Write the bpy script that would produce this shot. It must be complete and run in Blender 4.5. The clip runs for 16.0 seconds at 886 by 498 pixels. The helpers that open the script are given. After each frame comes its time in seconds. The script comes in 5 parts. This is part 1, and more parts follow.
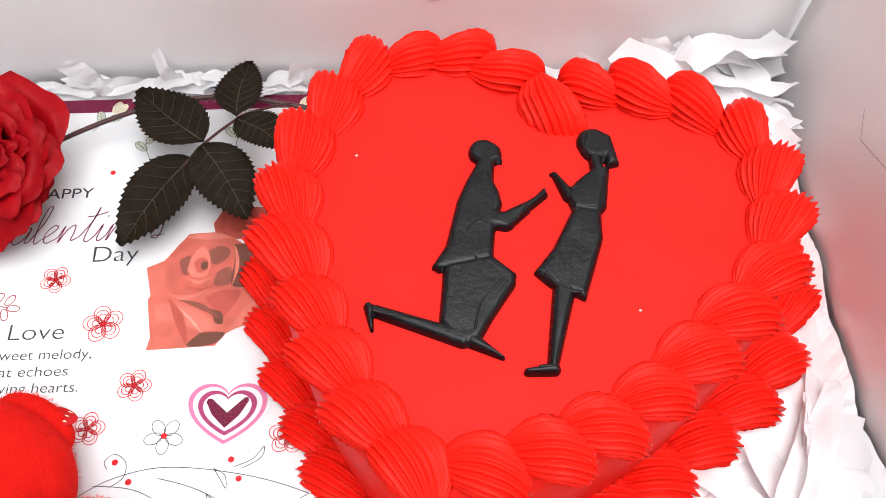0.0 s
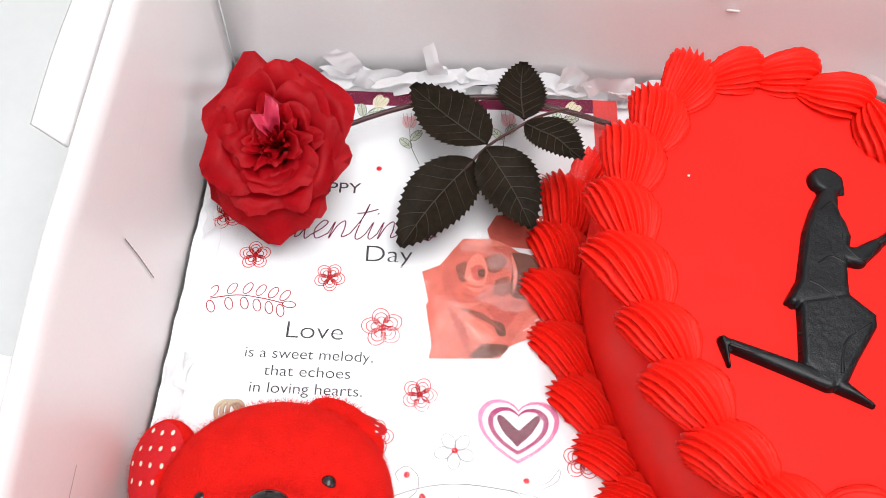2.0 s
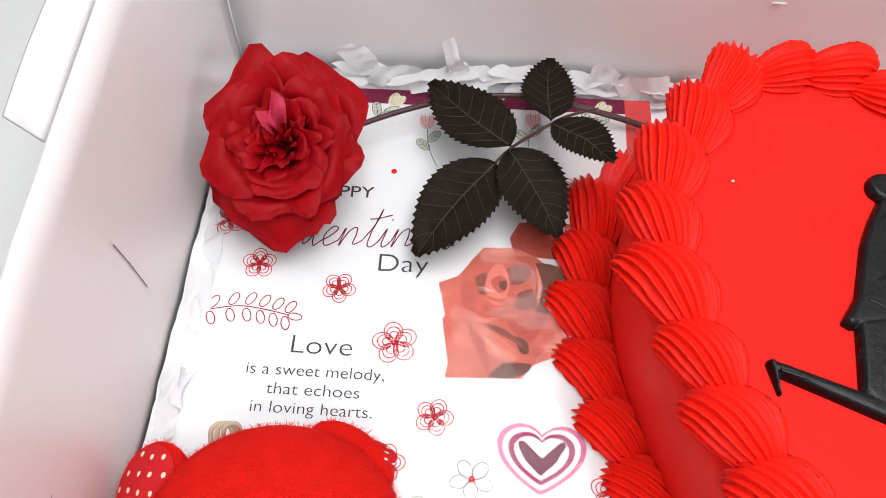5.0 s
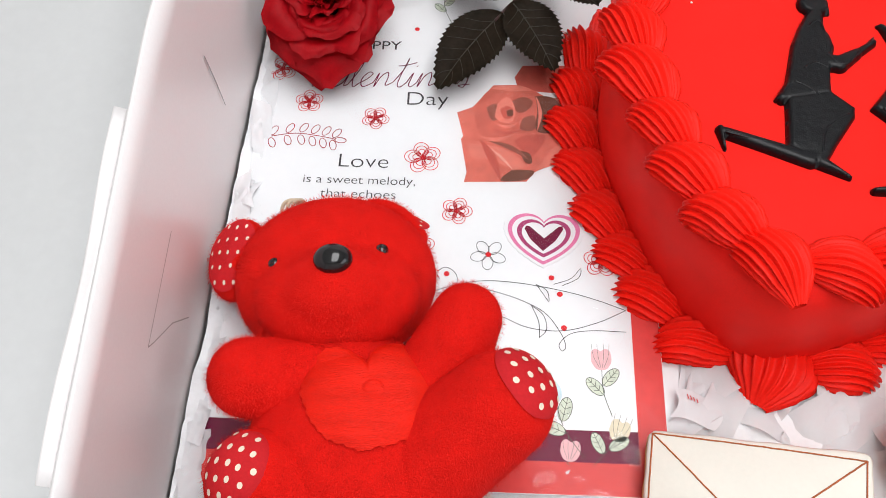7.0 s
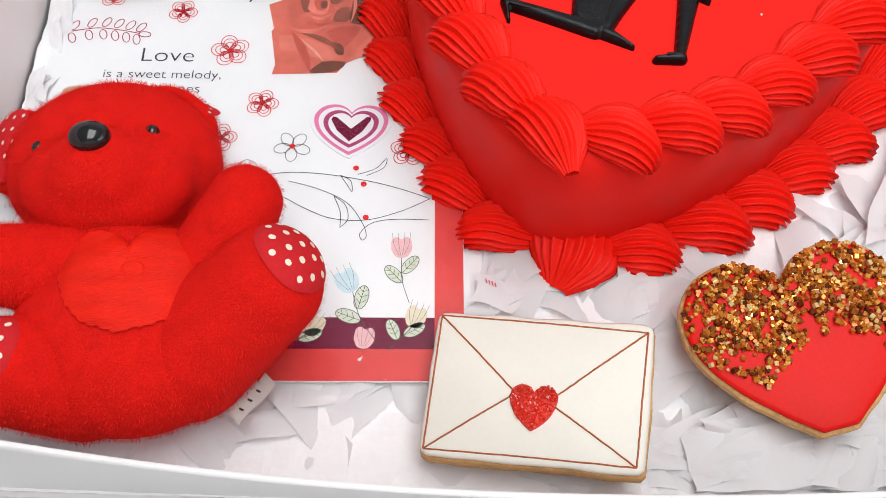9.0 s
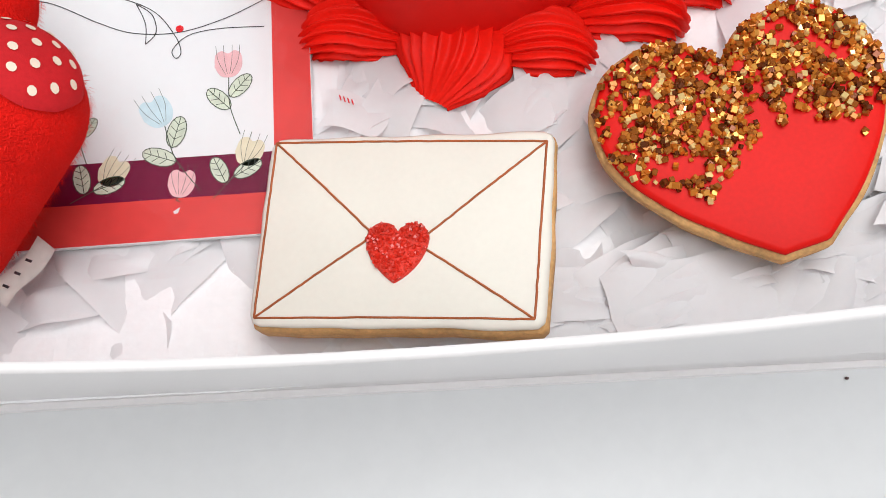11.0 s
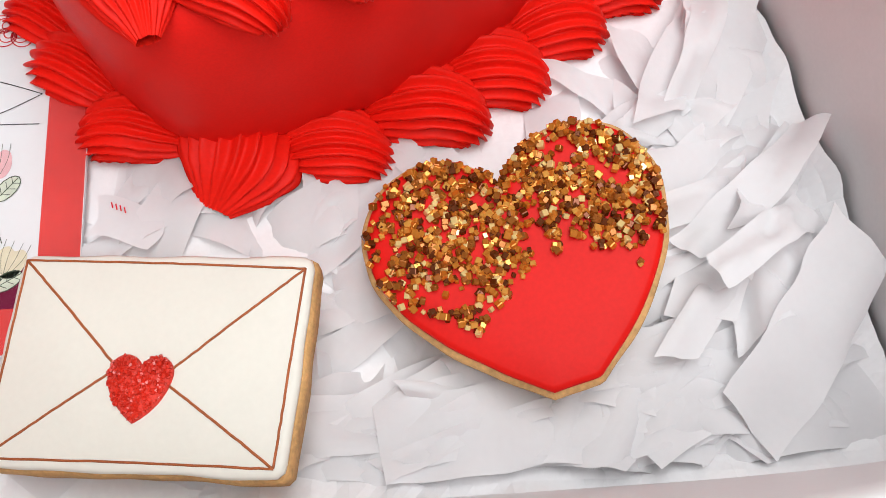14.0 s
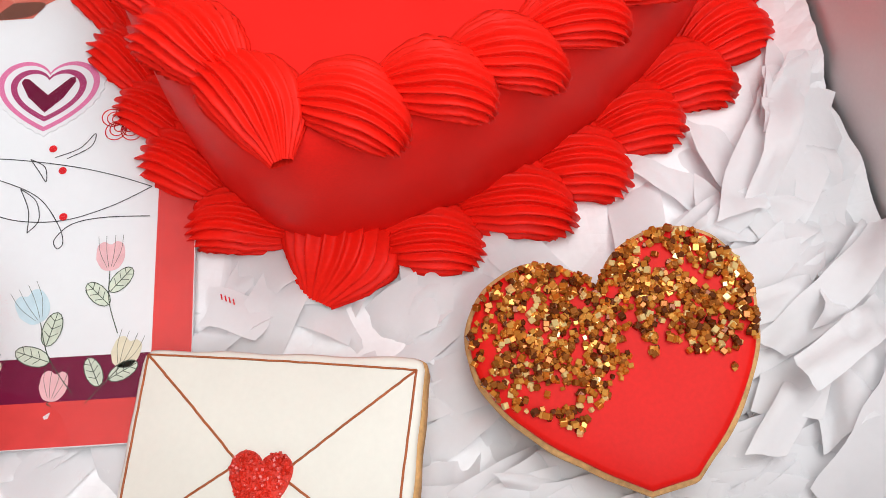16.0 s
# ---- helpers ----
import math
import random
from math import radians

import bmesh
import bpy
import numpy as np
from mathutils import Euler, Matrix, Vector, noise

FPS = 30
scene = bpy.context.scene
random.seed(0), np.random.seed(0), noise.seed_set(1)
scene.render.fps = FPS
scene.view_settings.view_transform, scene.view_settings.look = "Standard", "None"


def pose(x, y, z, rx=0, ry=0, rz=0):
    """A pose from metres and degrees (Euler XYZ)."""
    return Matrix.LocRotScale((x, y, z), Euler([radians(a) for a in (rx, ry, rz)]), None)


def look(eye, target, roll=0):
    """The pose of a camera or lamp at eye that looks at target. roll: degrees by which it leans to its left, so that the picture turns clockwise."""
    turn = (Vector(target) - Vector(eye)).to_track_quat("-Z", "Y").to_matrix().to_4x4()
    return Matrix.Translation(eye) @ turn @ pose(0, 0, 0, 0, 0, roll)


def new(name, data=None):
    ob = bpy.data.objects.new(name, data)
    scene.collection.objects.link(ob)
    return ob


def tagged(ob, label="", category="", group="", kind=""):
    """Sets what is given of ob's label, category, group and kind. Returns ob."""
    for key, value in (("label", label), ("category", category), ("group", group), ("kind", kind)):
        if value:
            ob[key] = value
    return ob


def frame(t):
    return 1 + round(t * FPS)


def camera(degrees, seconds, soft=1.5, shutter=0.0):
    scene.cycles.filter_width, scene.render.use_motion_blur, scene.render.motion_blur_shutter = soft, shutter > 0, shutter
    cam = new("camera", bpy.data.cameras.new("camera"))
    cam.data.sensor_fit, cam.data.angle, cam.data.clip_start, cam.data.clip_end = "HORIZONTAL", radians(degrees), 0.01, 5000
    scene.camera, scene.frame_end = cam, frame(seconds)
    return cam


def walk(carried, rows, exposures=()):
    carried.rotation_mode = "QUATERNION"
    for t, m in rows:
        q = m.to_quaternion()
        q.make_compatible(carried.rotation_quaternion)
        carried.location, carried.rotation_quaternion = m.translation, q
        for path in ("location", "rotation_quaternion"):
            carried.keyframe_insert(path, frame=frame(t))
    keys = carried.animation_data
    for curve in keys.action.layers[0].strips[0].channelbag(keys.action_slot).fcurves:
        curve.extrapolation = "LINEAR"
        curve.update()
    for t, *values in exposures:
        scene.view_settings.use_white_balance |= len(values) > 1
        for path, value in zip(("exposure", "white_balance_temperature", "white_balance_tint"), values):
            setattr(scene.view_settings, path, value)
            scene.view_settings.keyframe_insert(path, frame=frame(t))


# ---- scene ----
cam = camera(51.3, 16.0, soft=0.75)
PATH = [
    (0, (-0.00326, 0.0073, 0.39763), (0.02185, 1.03795, -1.31617), 0.76),
    (0.5, (-0.02032, 0.0095, 0.3952), (0.0012, 1.02767, -1.3261), 0.58),
    (1, (-0.04916, 0.01569, 0.39589), (-0.04288, 1.02135, -1.33287), 0.07),
    (1.5, (-0.08145, 0.01671, 0.39644), (-0.09991, 1.02563, -1.33033), 0.20),
    (2, (-0.12155, 0.02416, 0.38816), (-0.16157, 1.02804, -1.34118), 1.69),
    (2.5, (-0.15037, 0.04117, 0.37259), (-0.25253, 1.04879, -1.35201), 0.59),
    (3, (-0.14047, 0.069, 0.35104), (-0.28949, 1.08362, -1.36603), -1.38),
    (3.2, (-0.13536, 0.07527, 0.34354), (-0.27368, 1.09683, -1.37031), -0.72),
    (5.3, (-0.12107, 0.02833, 0.36912), (-0.206, 1.04112, -1.35339), 0.02),
    (5.5, (-0.12284, 0.01842, 0.37449), (-0.2079, 1.03896, -1.34343), 0.11),
    (6, (-0.11874, -0.01267, 0.38198), (-0.21236, 0.99409, -1.34361), -1.34),
    (6.5, (-0.11707, -0.04295, 0.39813), (-0.21217, 0.9551, -1.33244), -1.79),
    (7, (-0.11913, -0.0689, 0.39782), (-0.21701, 0.90997, -1.34351), -1.93),
    (7.5, (-0.1122, -0.08387, 0.39635), (-0.19605, 0.88166, -1.35315), -1.34),
    (8, (-0.11557, -0.09915, 0.39309), (-0.20356, 0.84407, -1.36833), -1.21),
    (8.5, (-0.08884, -0.09349, 0.38819), (-0.16, 0.83172, -1.38351), -0.16),
    (9, (-0.04896, -0.08755, 0.37215), (-0.04664, 0.81918, -1.41049), 1.91),
    (9.5, (-0.01789, -0.09217, 0.33934), (0.04524, 0.76813, -1.46507), 3.49),
    (9.7, (-0.01486, -0.09331, 0.31699), (0.07679, 0.71822, -1.50866), 5.55),
    (11.8, (0.00968, -0.04748, 0.27668), (0.04928, 0.64105, -1.60065), -0.59),
    (12, (0.01982, -0.04149, 0.28086), (0.07055, 0.6658, -1.58921), 0.32),
    (12.5, (0.03869, -0.03405, 0.28542), (0.14293, 0.71187, -1.56735), 3.87),
    (13, (0.04634, -0.03862, 0.27895), (0.18472, 0.69239, -1.57752), 7.23),
    (13.5, (0.05023, -0.04108, 0.27903), (0.19397, 0.68114, -1.58047), 8.42),
    (14, (0.05019, -0.03932, 0.27728), (0.187, 0.67536, -1.58566), 8.05),
    (14.5, (0.04559, -0.03857, 0.28128), (0.18141, 0.68824, -1.57703), 7.84),
    (15, (0.04429, -0.03755, 0.28566), (0.1785, 0.69307, -1.57126), 7.70),
    (15.5, (0.03747, -0.03588, 0.28987), (0.16595, 0.69555, -1.56714), 7.32),
    (16, (0.0241, -0.01979, 0.29748), (0.13755, 0.72529, -1.55508), 6.59),
]
EXPOSURES = [(0, -0.05), (1, 0.03), (1.5, 0.08), (2, -0.08), (2.5, -0.24), (3, -0.32), (5.5, -0.31), (6.5, -0.40), (8, -0.49), (9.5, -0.50), (12, -0.44), (16, -0.52)]
walk(cam, [(t, look(eye, target, roll)) for t, eye, target, roll in PATH], EXPOSURES)

# ---- light ----
world = bpy.data.worlds.new("room_world")
scene.world = world
world.use_nodes = True
sky = world.node_tree.nodes.new("ShaderNodeTexSky")
sky.sky_type, sky.sun_disc = "NISHITA", False
sky.sun_elevation, sky.sun_rotation = radians(50), radians(20)
world.node_tree.links.new(sky.outputs[0], world.node_tree.nodes["Background"].inputs[0])
world.node_tree.nodes["Background"].inputs[1].default_value = 0.1


def area_lamp(name, eye, target, sx, sy, watts, colour):
    data = bpy.data.lights.new(name, "AREA")
    data.shape, data.size, data.size_y, data.energy, data.color = "RECTANGLE", sx, sy, watts, colour
    ob = new(name, data)
    ob.matrix_world = look(eye, target)
    return ob


WINDOW_WATTS, PANEL_WATTS = 15.0, 42.0
area_lamp("window_light", (1.86, -0.75, 0.75), (0.0, 0.1, 0.2), 1.5, 1.1, WINDOW_WATTS, (0.965, 0.985, 1.0))
area_lamp("ceiling_light_lamp", (0.18, -0.08, 1.69), (0.18, -0.08, 0.0), 0.90, 1.9, PANEL_WATTS, (0.985, 0.988, 1.0))

# ---- materials ----


def mat(name, colour, rough=0.5, metal=0.0, scale=300.0, vary=0.08, bump=0.0, bump_scale=None, coat=0.0, sheen=0.0,
        sss=0.0, spec=0.5, blotch=40.0, per_object=0.0, bump_dist=0.0006, stretch=(1, 1, 1), emit=0.0, two_sided_glow=0.0):
    m = bpy.data.materials.new(name)
    m.use_nodes = True
    nt = m.node_tree
    N, L = nt.nodes, nt.links
    b = N["Principled BSDF"]
    tc = N.new("ShaderNodeTexCoord")
    mp = N.new("ShaderNodeMapping")
    mp.inputs["Scale"].default_value = stretch
    L.new(tc.outputs["Object"], mp.inputs["Vector"])
    fine = N.new("ShaderNodeTexNoise")
    fine.inputs["Scale"].default_value, fine.inputs["Detail"].default_value = scale, 4.0
    wide = N.new("ShaderNodeTexNoise")
    wide.inputs["Scale"].default_value, wide.inputs["Detail"].default_value = blotch, 2.0
    for n in (fine, wide):
        L.new(mp.outputs[0], n.inputs["Vector"])
    add = N.new("ShaderNodeMath")
    add.operation = "ADD"
    L.new(fine.outputs[0], add.inputs[0])
    L.new(wide.outputs[0], add.inputs[1])
    total = add
    if per_object:
        info = N.new("ShaderNodeObjectInfo")
        mul = N.new("ShaderNodeMath")
        mul.operation = "MULTIPLY_ADD"
        mul.inputs[1].default_value = per_object
        L.new(info.outputs["Random"], mul.inputs[0])
        L.new(add.outputs[0], mul.inputs[2])
        total = mul
    rng = N.new("ShaderNodeMapRange")
    rng.inputs["From Min"].default_value, rng.inputs["From Max"].default_value = 0.6, 1.4 + per_object
    L.new(total.outputs[0], rng.inputs["Value"])
    mix = N.new("ShaderNodeMix")
    mix.data_type = "RGBA"
    lo = [max(0, c * (1 - vary)) for c in colour]
    hi = [min(1, c * (1 + vary)) for c in colour]
    mix.inputs[6].default_value, mix.inputs[7].default_value = (*lo, 1), (*hi, 1)
    L.new(rng.outputs[0], mix.inputs[0])
    L.new(mix.outputs[2], b.inputs["Base Color"])
    b.inputs["Roughness"].default_value, b.inputs["Metallic"].default_value = rough, metal
    b.inputs["Specular IOR Level"].default_value = spec
    b.inputs["Coat Weight"].default_value, b.inputs["Coat Roughness"].default_value = coat, 0.12
    b.inputs["Sheen Weight"].default_value, b.inputs["Sheen Roughness"].default_value = sheen, 0.4
    if sheen:
        b.inputs["Sheen Tint"].default_value = (*[min(1, c * 1.3 + 0.02) for c in colour], 1)
    if sss:
        b.inputs["Subsurface Weight"].default_value = sss
        b.inputs["Subsurface Radius"].default_value = (0.004, 0.001, 0.001)
        b.inputs["Subsurface Scale"].default_value = 1.0
    if bump:
        tex = N.new("ShaderNodeTexNoise")
        tex.inputs["Scale"].default_value, tex.inputs["Detail"].default_value = bump_scale or scale, 5.0
        L.new(mp.outputs[0], tex.inputs["Vector"])
        bp = N.new("ShaderNodeBump")
        bp.inputs["Strength"].default_value, bp.inputs["Distance"].default_value = bump, bump_dist
        L.new(tex.outputs[0], bp.inputs["Height"])
        L.new(bp.outputs[0], b.inputs["Normal"])
    if emit:
        b.inputs["Emission Color"].default_value, b.inputs["Emission Strength"].default_value = (1, 1, 1, 1), emit
    return m


RED_CREAM = mat("red_buttercream", (0.88, 0.016, 0.008), 0.45, vary=0.08, scale=900, bump=0.2, bump_scale=1500, bump_dist=0.0003, spec=0.12, sss=0.03)
RED_ICING = mat("red_smooth_icing", (0.88, 0.020, 0.015), 0.42, vary=0.07, scale=1200, bump=0.3, bump_scale=2600, bump_dist=0.00012, spec=0.045)
BLACK_FONDANT = mat("black_fondant", (0.0030, 0.0036, 0.0048), 0.34, vary=0.3, scale=900, bump=0.35, bump_scale=1500, bump_dist=0.0003, spec=0.28)
# Faint pink in the board's white stands in for red bounce off the cake.
BOX_WHITE = mat("white_box_board", (0.83, 0.805, 0.805), 0.30, vary=0.025, scale=700, blotch=12, bump=0.06, bump_scale=900, bump_dist=0.0002)
SLIT = mat("die_cut_slit", (0.42, 0.41, 0.40), 0.8, vary=0.2)
DARK_SLIT = mat("dark_slit", (0.16, 0.155, 0.15), 0.8, vary=0.2)
TABLE_WHITE = mat("white_table", (0.69, 0.70, 0.705), 0.35, vary=0.03, scale=150, blotch=6, bump=0.03, bump_scale=400, bump_dist=0.0002)
ROOM_PAINT = mat("room_paint", (0.84, 0.835, 0.825), 0.7, vary=0.03, scale=60, blotch=2)
ROOM_FLOOR = mat("room_floor", (0.42, 0.36, 0.30), 0.5, vary=0.2, scale=30, blotch=3, stretch=(1, 8, 1))
FRAME_WHITE = mat("window_paint", (0.8, 0.8, 0.8), 0.4, vary=0.02)
TISSUE = mat("white_tissue_paper", (0.89, 0.888, 0.90), 0.75, vary=0.03, scale=500, blotch=60, bump=0.25, bump_scale=420, bump_dist=0.0005, per_object=0.3)


def let_light_through(m, share):
    N, L = m.node_tree.nodes, m.node_tree.links
    thin, mix = N.new("ShaderNodeBsdfTranslucent"), N.new("ShaderNodeMixShader")
    thin.inputs[0].default_value = (0.93, 0.925, 0.935, 1)
    mix.inputs[0].default_value = share
    L.new(N["Principled BSDF"].outputs[0], mix.inputs[1])
    L.new(thin.outputs[0], mix.inputs[2])
    L.new(mix.outputs[0], N["Material Output"].inputs["Surface"])


BED_TISSUE = mat("white_tissue_bed", (0.92, 0.918, 0.93), 0.75, vary=0.03, scale=500, blotch=60, bump=0.25, bump_scale=420, bump_dist=0.0005)
let_light_through(TISSUE, 0.32)
CARD_WHITE = mat("card_paper", (0.79, 0.797, 0.81), 0.3, vary=0.015, scale=300, blotch=30, bump=0.04, bump_scale=120, bump_dist=0.0004, coat=0.25)
INK_BLACK = mat("ink_black", (0.035, 0.03, 0.035), 0.4, vary=0.2, coat=0.2)
INK_WINE = mat("ink_wine", (0.16, 0.006, 0.040), 0.35, vary=0.15, spec=0.2)
INK_RED = mat("ink_red", (0.64, 0.014, 0.02), 0.35, vary=0.2, spec=0.2)
INK_CORAL = mat("ink_coral_border", (0.70, 0.060, 0.055), 0.35, vary=0.10, scale=200, blotch=60, spec=0.25)
INK_PINK = mat("ink_pink", (0.68, 0.17, 0.34), 0.4, vary=0.12)
INK_PLUM = mat("ink_plum", (0.38, 0.05, 0.15), 0.4, vary=0.12, spec=0.2)
INK_TWIG = mat("ink_dark_red", (0.34, 0.012, 0.03), 0.35, vary=0.2, spec=0.2)
INK_BLUSH = mat("ink_blush", (0.78, 0.45, 0.47), 0.4, vary=0.12)
INK_CREAM = mat("ink_cream", (0.72, 0.66, 0.48), 0.4, vary=0.12)
INK_BLUE = mat("ink_pale_blue", (0.55, 0.70, 0.76), 0.4, vary=0.12)
INK_GREEN = mat("ink_sage", (0.62, 0.68, 0.55), 0.4, vary=0.2)
INK_DKGREEN = mat("ink_dark_green", (0.06, 0.08, 0.05), 0.4, vary=0.2)
PHOTO = [mat("photo_rose_tone", c, 0.35, vary=0.20, scale=250, blotch=90, spec=0.25) for c in
         ((0.62, 0.15, 0.11), (0.50, 0.10, 0.075), (0.27, 0.085, 0.06), (0.68, 0.20, 0.15), (0.16, 0.06, 0.04), (0.74, 0.34, 0.27), (0.56, 0.13, 0.095))]
COOKIE = mat("baked_cookie", (0.62, 0.36, 0.14), 0.75, vary=0.3, scale=700, blotch=130, bump=0.6, bump_scale=900)
CREAM_ICING = mat("cream_icing", (0.79, 0.775, 0.69), 0.42, vary=0.025, scale=500, blotch=60, bump=0.12, bump_scale=700, bump_dist=0.0002)
BROWN_LINE = mat("copper_icing_line", (0.42, 0.11, 0.03), 0.5, metal=0.2, vary=0.3, scale=1500, bump=0.5, bump_scale=3000)
RED_SUGAR = mat("red_glitter_icing", (0.68, 0.035, 0.018), 0.6, vary=0.45, scale=2200, bump=0.8, bump_scale=2600, bump_dist=0.0004)
RED_GRAIN = mat("red_sugar_grain", (0.62, 0.028, 0.014), 0.25, vary=0.4, scale=900, spec=0.6)
RED_ROYAL = mat("red_royal_icing", (0.70, 0.009, 0.006), 0.45, vary=0.08, scale=700, bump=0.1, bump_scale=1500, bump_dist=0.0002, spec=0.15)
GOLD_SUGAR = mat("gold_sugar", (0.60, 0.27, 0.06), 0.12, metal=0.45, vary=0.2, per_object=0.5)


def sugar_tones(m, per_island):
    """Dark brown, amber and pale gold crystals, one tone each."""
    N, L = m.node_tree.nodes, m.node_tree.links
    ramp = N.new("ShaderNodeValToRGB")
    ramp.color_ramp.interpolation = "CONSTANT"
    stops = ((0.0, (0.15, 0.035, 0.006)), (0.20, (0.36, 0.11, 0.014)), (0.46, (0.62, 0.21, 0.025)), (0.72, (0.82, 0.38, 0.07)), (0.90, (0.92, 0.68, 0.28)))
    while len(ramp.color_ramp.elements) < len(stops):
        ramp.color_ramp.elements.new(0.5)
    for e, (at, col) in zip(ramp.color_ramp.elements, stops):
        e.position, e.color = at, (*col, 1)
    src = N.new("ShaderNodeNewGeometry").outputs["Random Per Island"] if per_island else N.new("ShaderNodeObjectInfo").outputs["Random"]
    L.new(src, ramp.inputs[0])
    L.new(ramp.outputs[0], N["Principled BSDF"].inputs["Base Color"])
    return m


GOLD_LAYER = sugar_tones(GOLD_SUGAR.copy(), True)
sugar_tones(GOLD_SUGAR, False)
PLUSH = mat("red_plush", (0.74, 0.011, 0.007), 0.85, vary=0.12, scale=1300, blotch=120, bump=0.9, bump_scale=1500, bump_dist=0.0010, sheen=0.18, spec=0.10)
FUR = mat("red_fur", (0.80, 0.017, 0.010), 0.7, vary=0.15, scale=900, blotch=150, spec=0.15)
PAD_RED = mat("red_pad_cloth", (0.55, 0.015, 0.02), 0.8, vary=0.12, scale=900, bump=0.3, bump_scale=2500, sheen=0.2, spec=0.2)
PAD_DOT = mat("cream_dot", (0.80, 0.68, 0.55), 0.8, vary=0.08)
SATIN = mat("red_satin", (0.80, 0.017, 0.007), 0.42, vary=0.22, scale=2200, blotch=90, bump=0.9, bump_scale=1900, bump_dist=0.0005, stretch=(0.25, 2, 1), spec=0.14)
GLOSS_BLACK = mat("black_plastic", (0.008, 0.008, 0.009), 0.10, vary=0.1, spec=0.6)
TAG = mat("white_label_cloth", (0.86, 0.84, 0.80), 0.8, vary=0.1)
CORD = mat("beige_cord", (0.55, 0.46, 0.33), 0.8, vary=0.25, scale=2500, bump=0.6)
PETAL = mat("red_rose_petal", (0.54, 0.003, 0.010), 0.5, vary=0.18, scale=600, blotch=90, bump=0.15, bump_scale=500, sheen=0.03, spec=0.20, per_object=0.3, sss=0.04)
PETAL_PINK = mat("pink_petal_back", (0.80, 0.05, 0.13), 0.5, vary=0.15, sheen=0.2)
LEAF = mat("dark_rose_leaf", (0.030, 0.022, 0.014), 0.5, vary=0.3, scale=500, blotch=110, bump=0.3, bump_scale=700, spec=0.10)
LEAF_VEIN = mat("leaf_vein", (0.040, 0.031, 0.019), 0.55, vary=0.2)
STEM = mat("dark_stem", (0.06, 0.02, 0.02), 0.5, vary=0.3, scale=800)


def film_material():
    """Clear wrapping film: see-through, with a sharp reflection that grows at flat angles."""
    m = bpy.data.materials.new("clear_film")
    m.use_nodes = True
    N, L = m.node_tree.nodes, m.node_tree.links
    N.remove(N["Principled BSDF"])
    see, shine, mix = N.new("ShaderNodeBsdfTransparent"), N.new("ShaderNodeBsdfGlossy"), N.new("ShaderNodeMixShader")
    shine.inputs["Roughness"].default_value = 0.05
    fr = N.new("ShaderNodeFresnel")
    fr.inputs["IOR"].default_value = 1.33
    tex, bp, tc = N.new("ShaderNodeTexNoise"), N.new("ShaderNodeBump"), N.new("ShaderNodeTexCoord")
    tex.inputs["Scale"].default_value, tex.inputs["Detail"].default_value = 45.0, 3.0
    bp.inputs["Strength"].default_value, bp.inputs["Distance"].default_value = 0.2, 0.002
    L.new(tc.outputs["Object"], tex.inputs["Vector"])
    L.new(tex.outputs[0], bp.inputs["Height"])
    L.new(bp.outputs[0], shine.inputs["Normal"])
    L.new(fr.outputs[0], mix.inputs[0])
    L.new(see.outputs[0], mix.inputs[1])
    L.new(shine.outputs[0], mix.inputs[2])
    L.new(mix.outputs[0], N["Material Output"].inputs["Surface"])
    return m


FILM = film_material()

# ---- mesh helpers ----


def mesh_of(bm, material, smooth=True, name="mesh"):
    me = bpy.data.meshes.new(name)
    bm.normal_update()
    bm.to_mesh(me)
    bm.free()
    me.materials.append(material)
    if smooth:
        me.polygons.foreach_set("use_smooth", [True] * len(me.polygons))
    return me


def part(name, bm, material, parent=None, label="", smooth=True):
    ob = new(name, mesh_of(bm, material, smooth, name))
    if parent is not None:
        ob.parent = parent
    return tagged(ob, label)


def empty(name, label, category, at=(0, 0, 0), group="", kind=""):
    ob = new(name)
    ob.location = at
    ob.empty_display_size = 0.02
    return tagged(ob, label, category, group, kind)


def settle(thing):
    """Keep the parts of a thing where they were built, in world places."""
    inv = Matrix.Translation(thing.location).inverted()
    for o in thing.children:
        o.matrix_parent_inverse = inv
    return thing


def box_bm(x0, x1, y0, y1, z0, z1, bevel=0.0, bm=None):
    bm = bm or bmesh.new()
    made = bmesh.ops.create_cube(bm, size=1.0, matrix=Matrix.Translation(((x0 + x1) / 2, (y0 + y1) / 2, (z0 + z1) / 2)) @ Matrix.Diagonal((x1 - x0, y1 - y0, z1 - z0, 1)))
    if bevel:
        edges = {e for v in made["verts"] for e in v.link_edges}
        bmesh.ops.bevel(bm, geom=list(edges), offset=bevel, segments=2, affect="EDGES", profile=0.5)
    return bm


def surface(fn, nu, nv, wrap_u=False, bm=None):
    """A grid of quads over fn(u, v), u and v from 0 to 1."""
    bm = bm or bmesh.new()
    cols = nu if wrap_u else nu + 1
    vs = [[bm.verts.new(fn(i / nu, j / nv)) for i in range(cols)] for j in range(nv + 1)]
    for j in range(nv):
        for i in range(nu):
            k = (i + 1) % cols
            bm.faces.new((vs[j][i], vs[j][k], vs[j + 1][k], vs[j + 1][i]))
    return bm


def ball(bm, centre, radii, rot=(0, 0, 0), seg=28):
    bmesh.ops.create_uvsphere(bm, u_segments=seg, v_segments=seg // 2 + 2, radius=1.0, matrix=pose(*centre, *rot) @ Matrix.Diagonal((*radii, 1)))
    return bm


def limb(bm, a, b, ra, rb, steps=7):
    a, b = Vector(a), Vector(b)
    for i in range(steps):
        f = i / (steps - 1)
        r = ra + (rb - ra) * f
        ball(bm, a.lerp(b, f), (r, r, r), seg=22)
    return bm


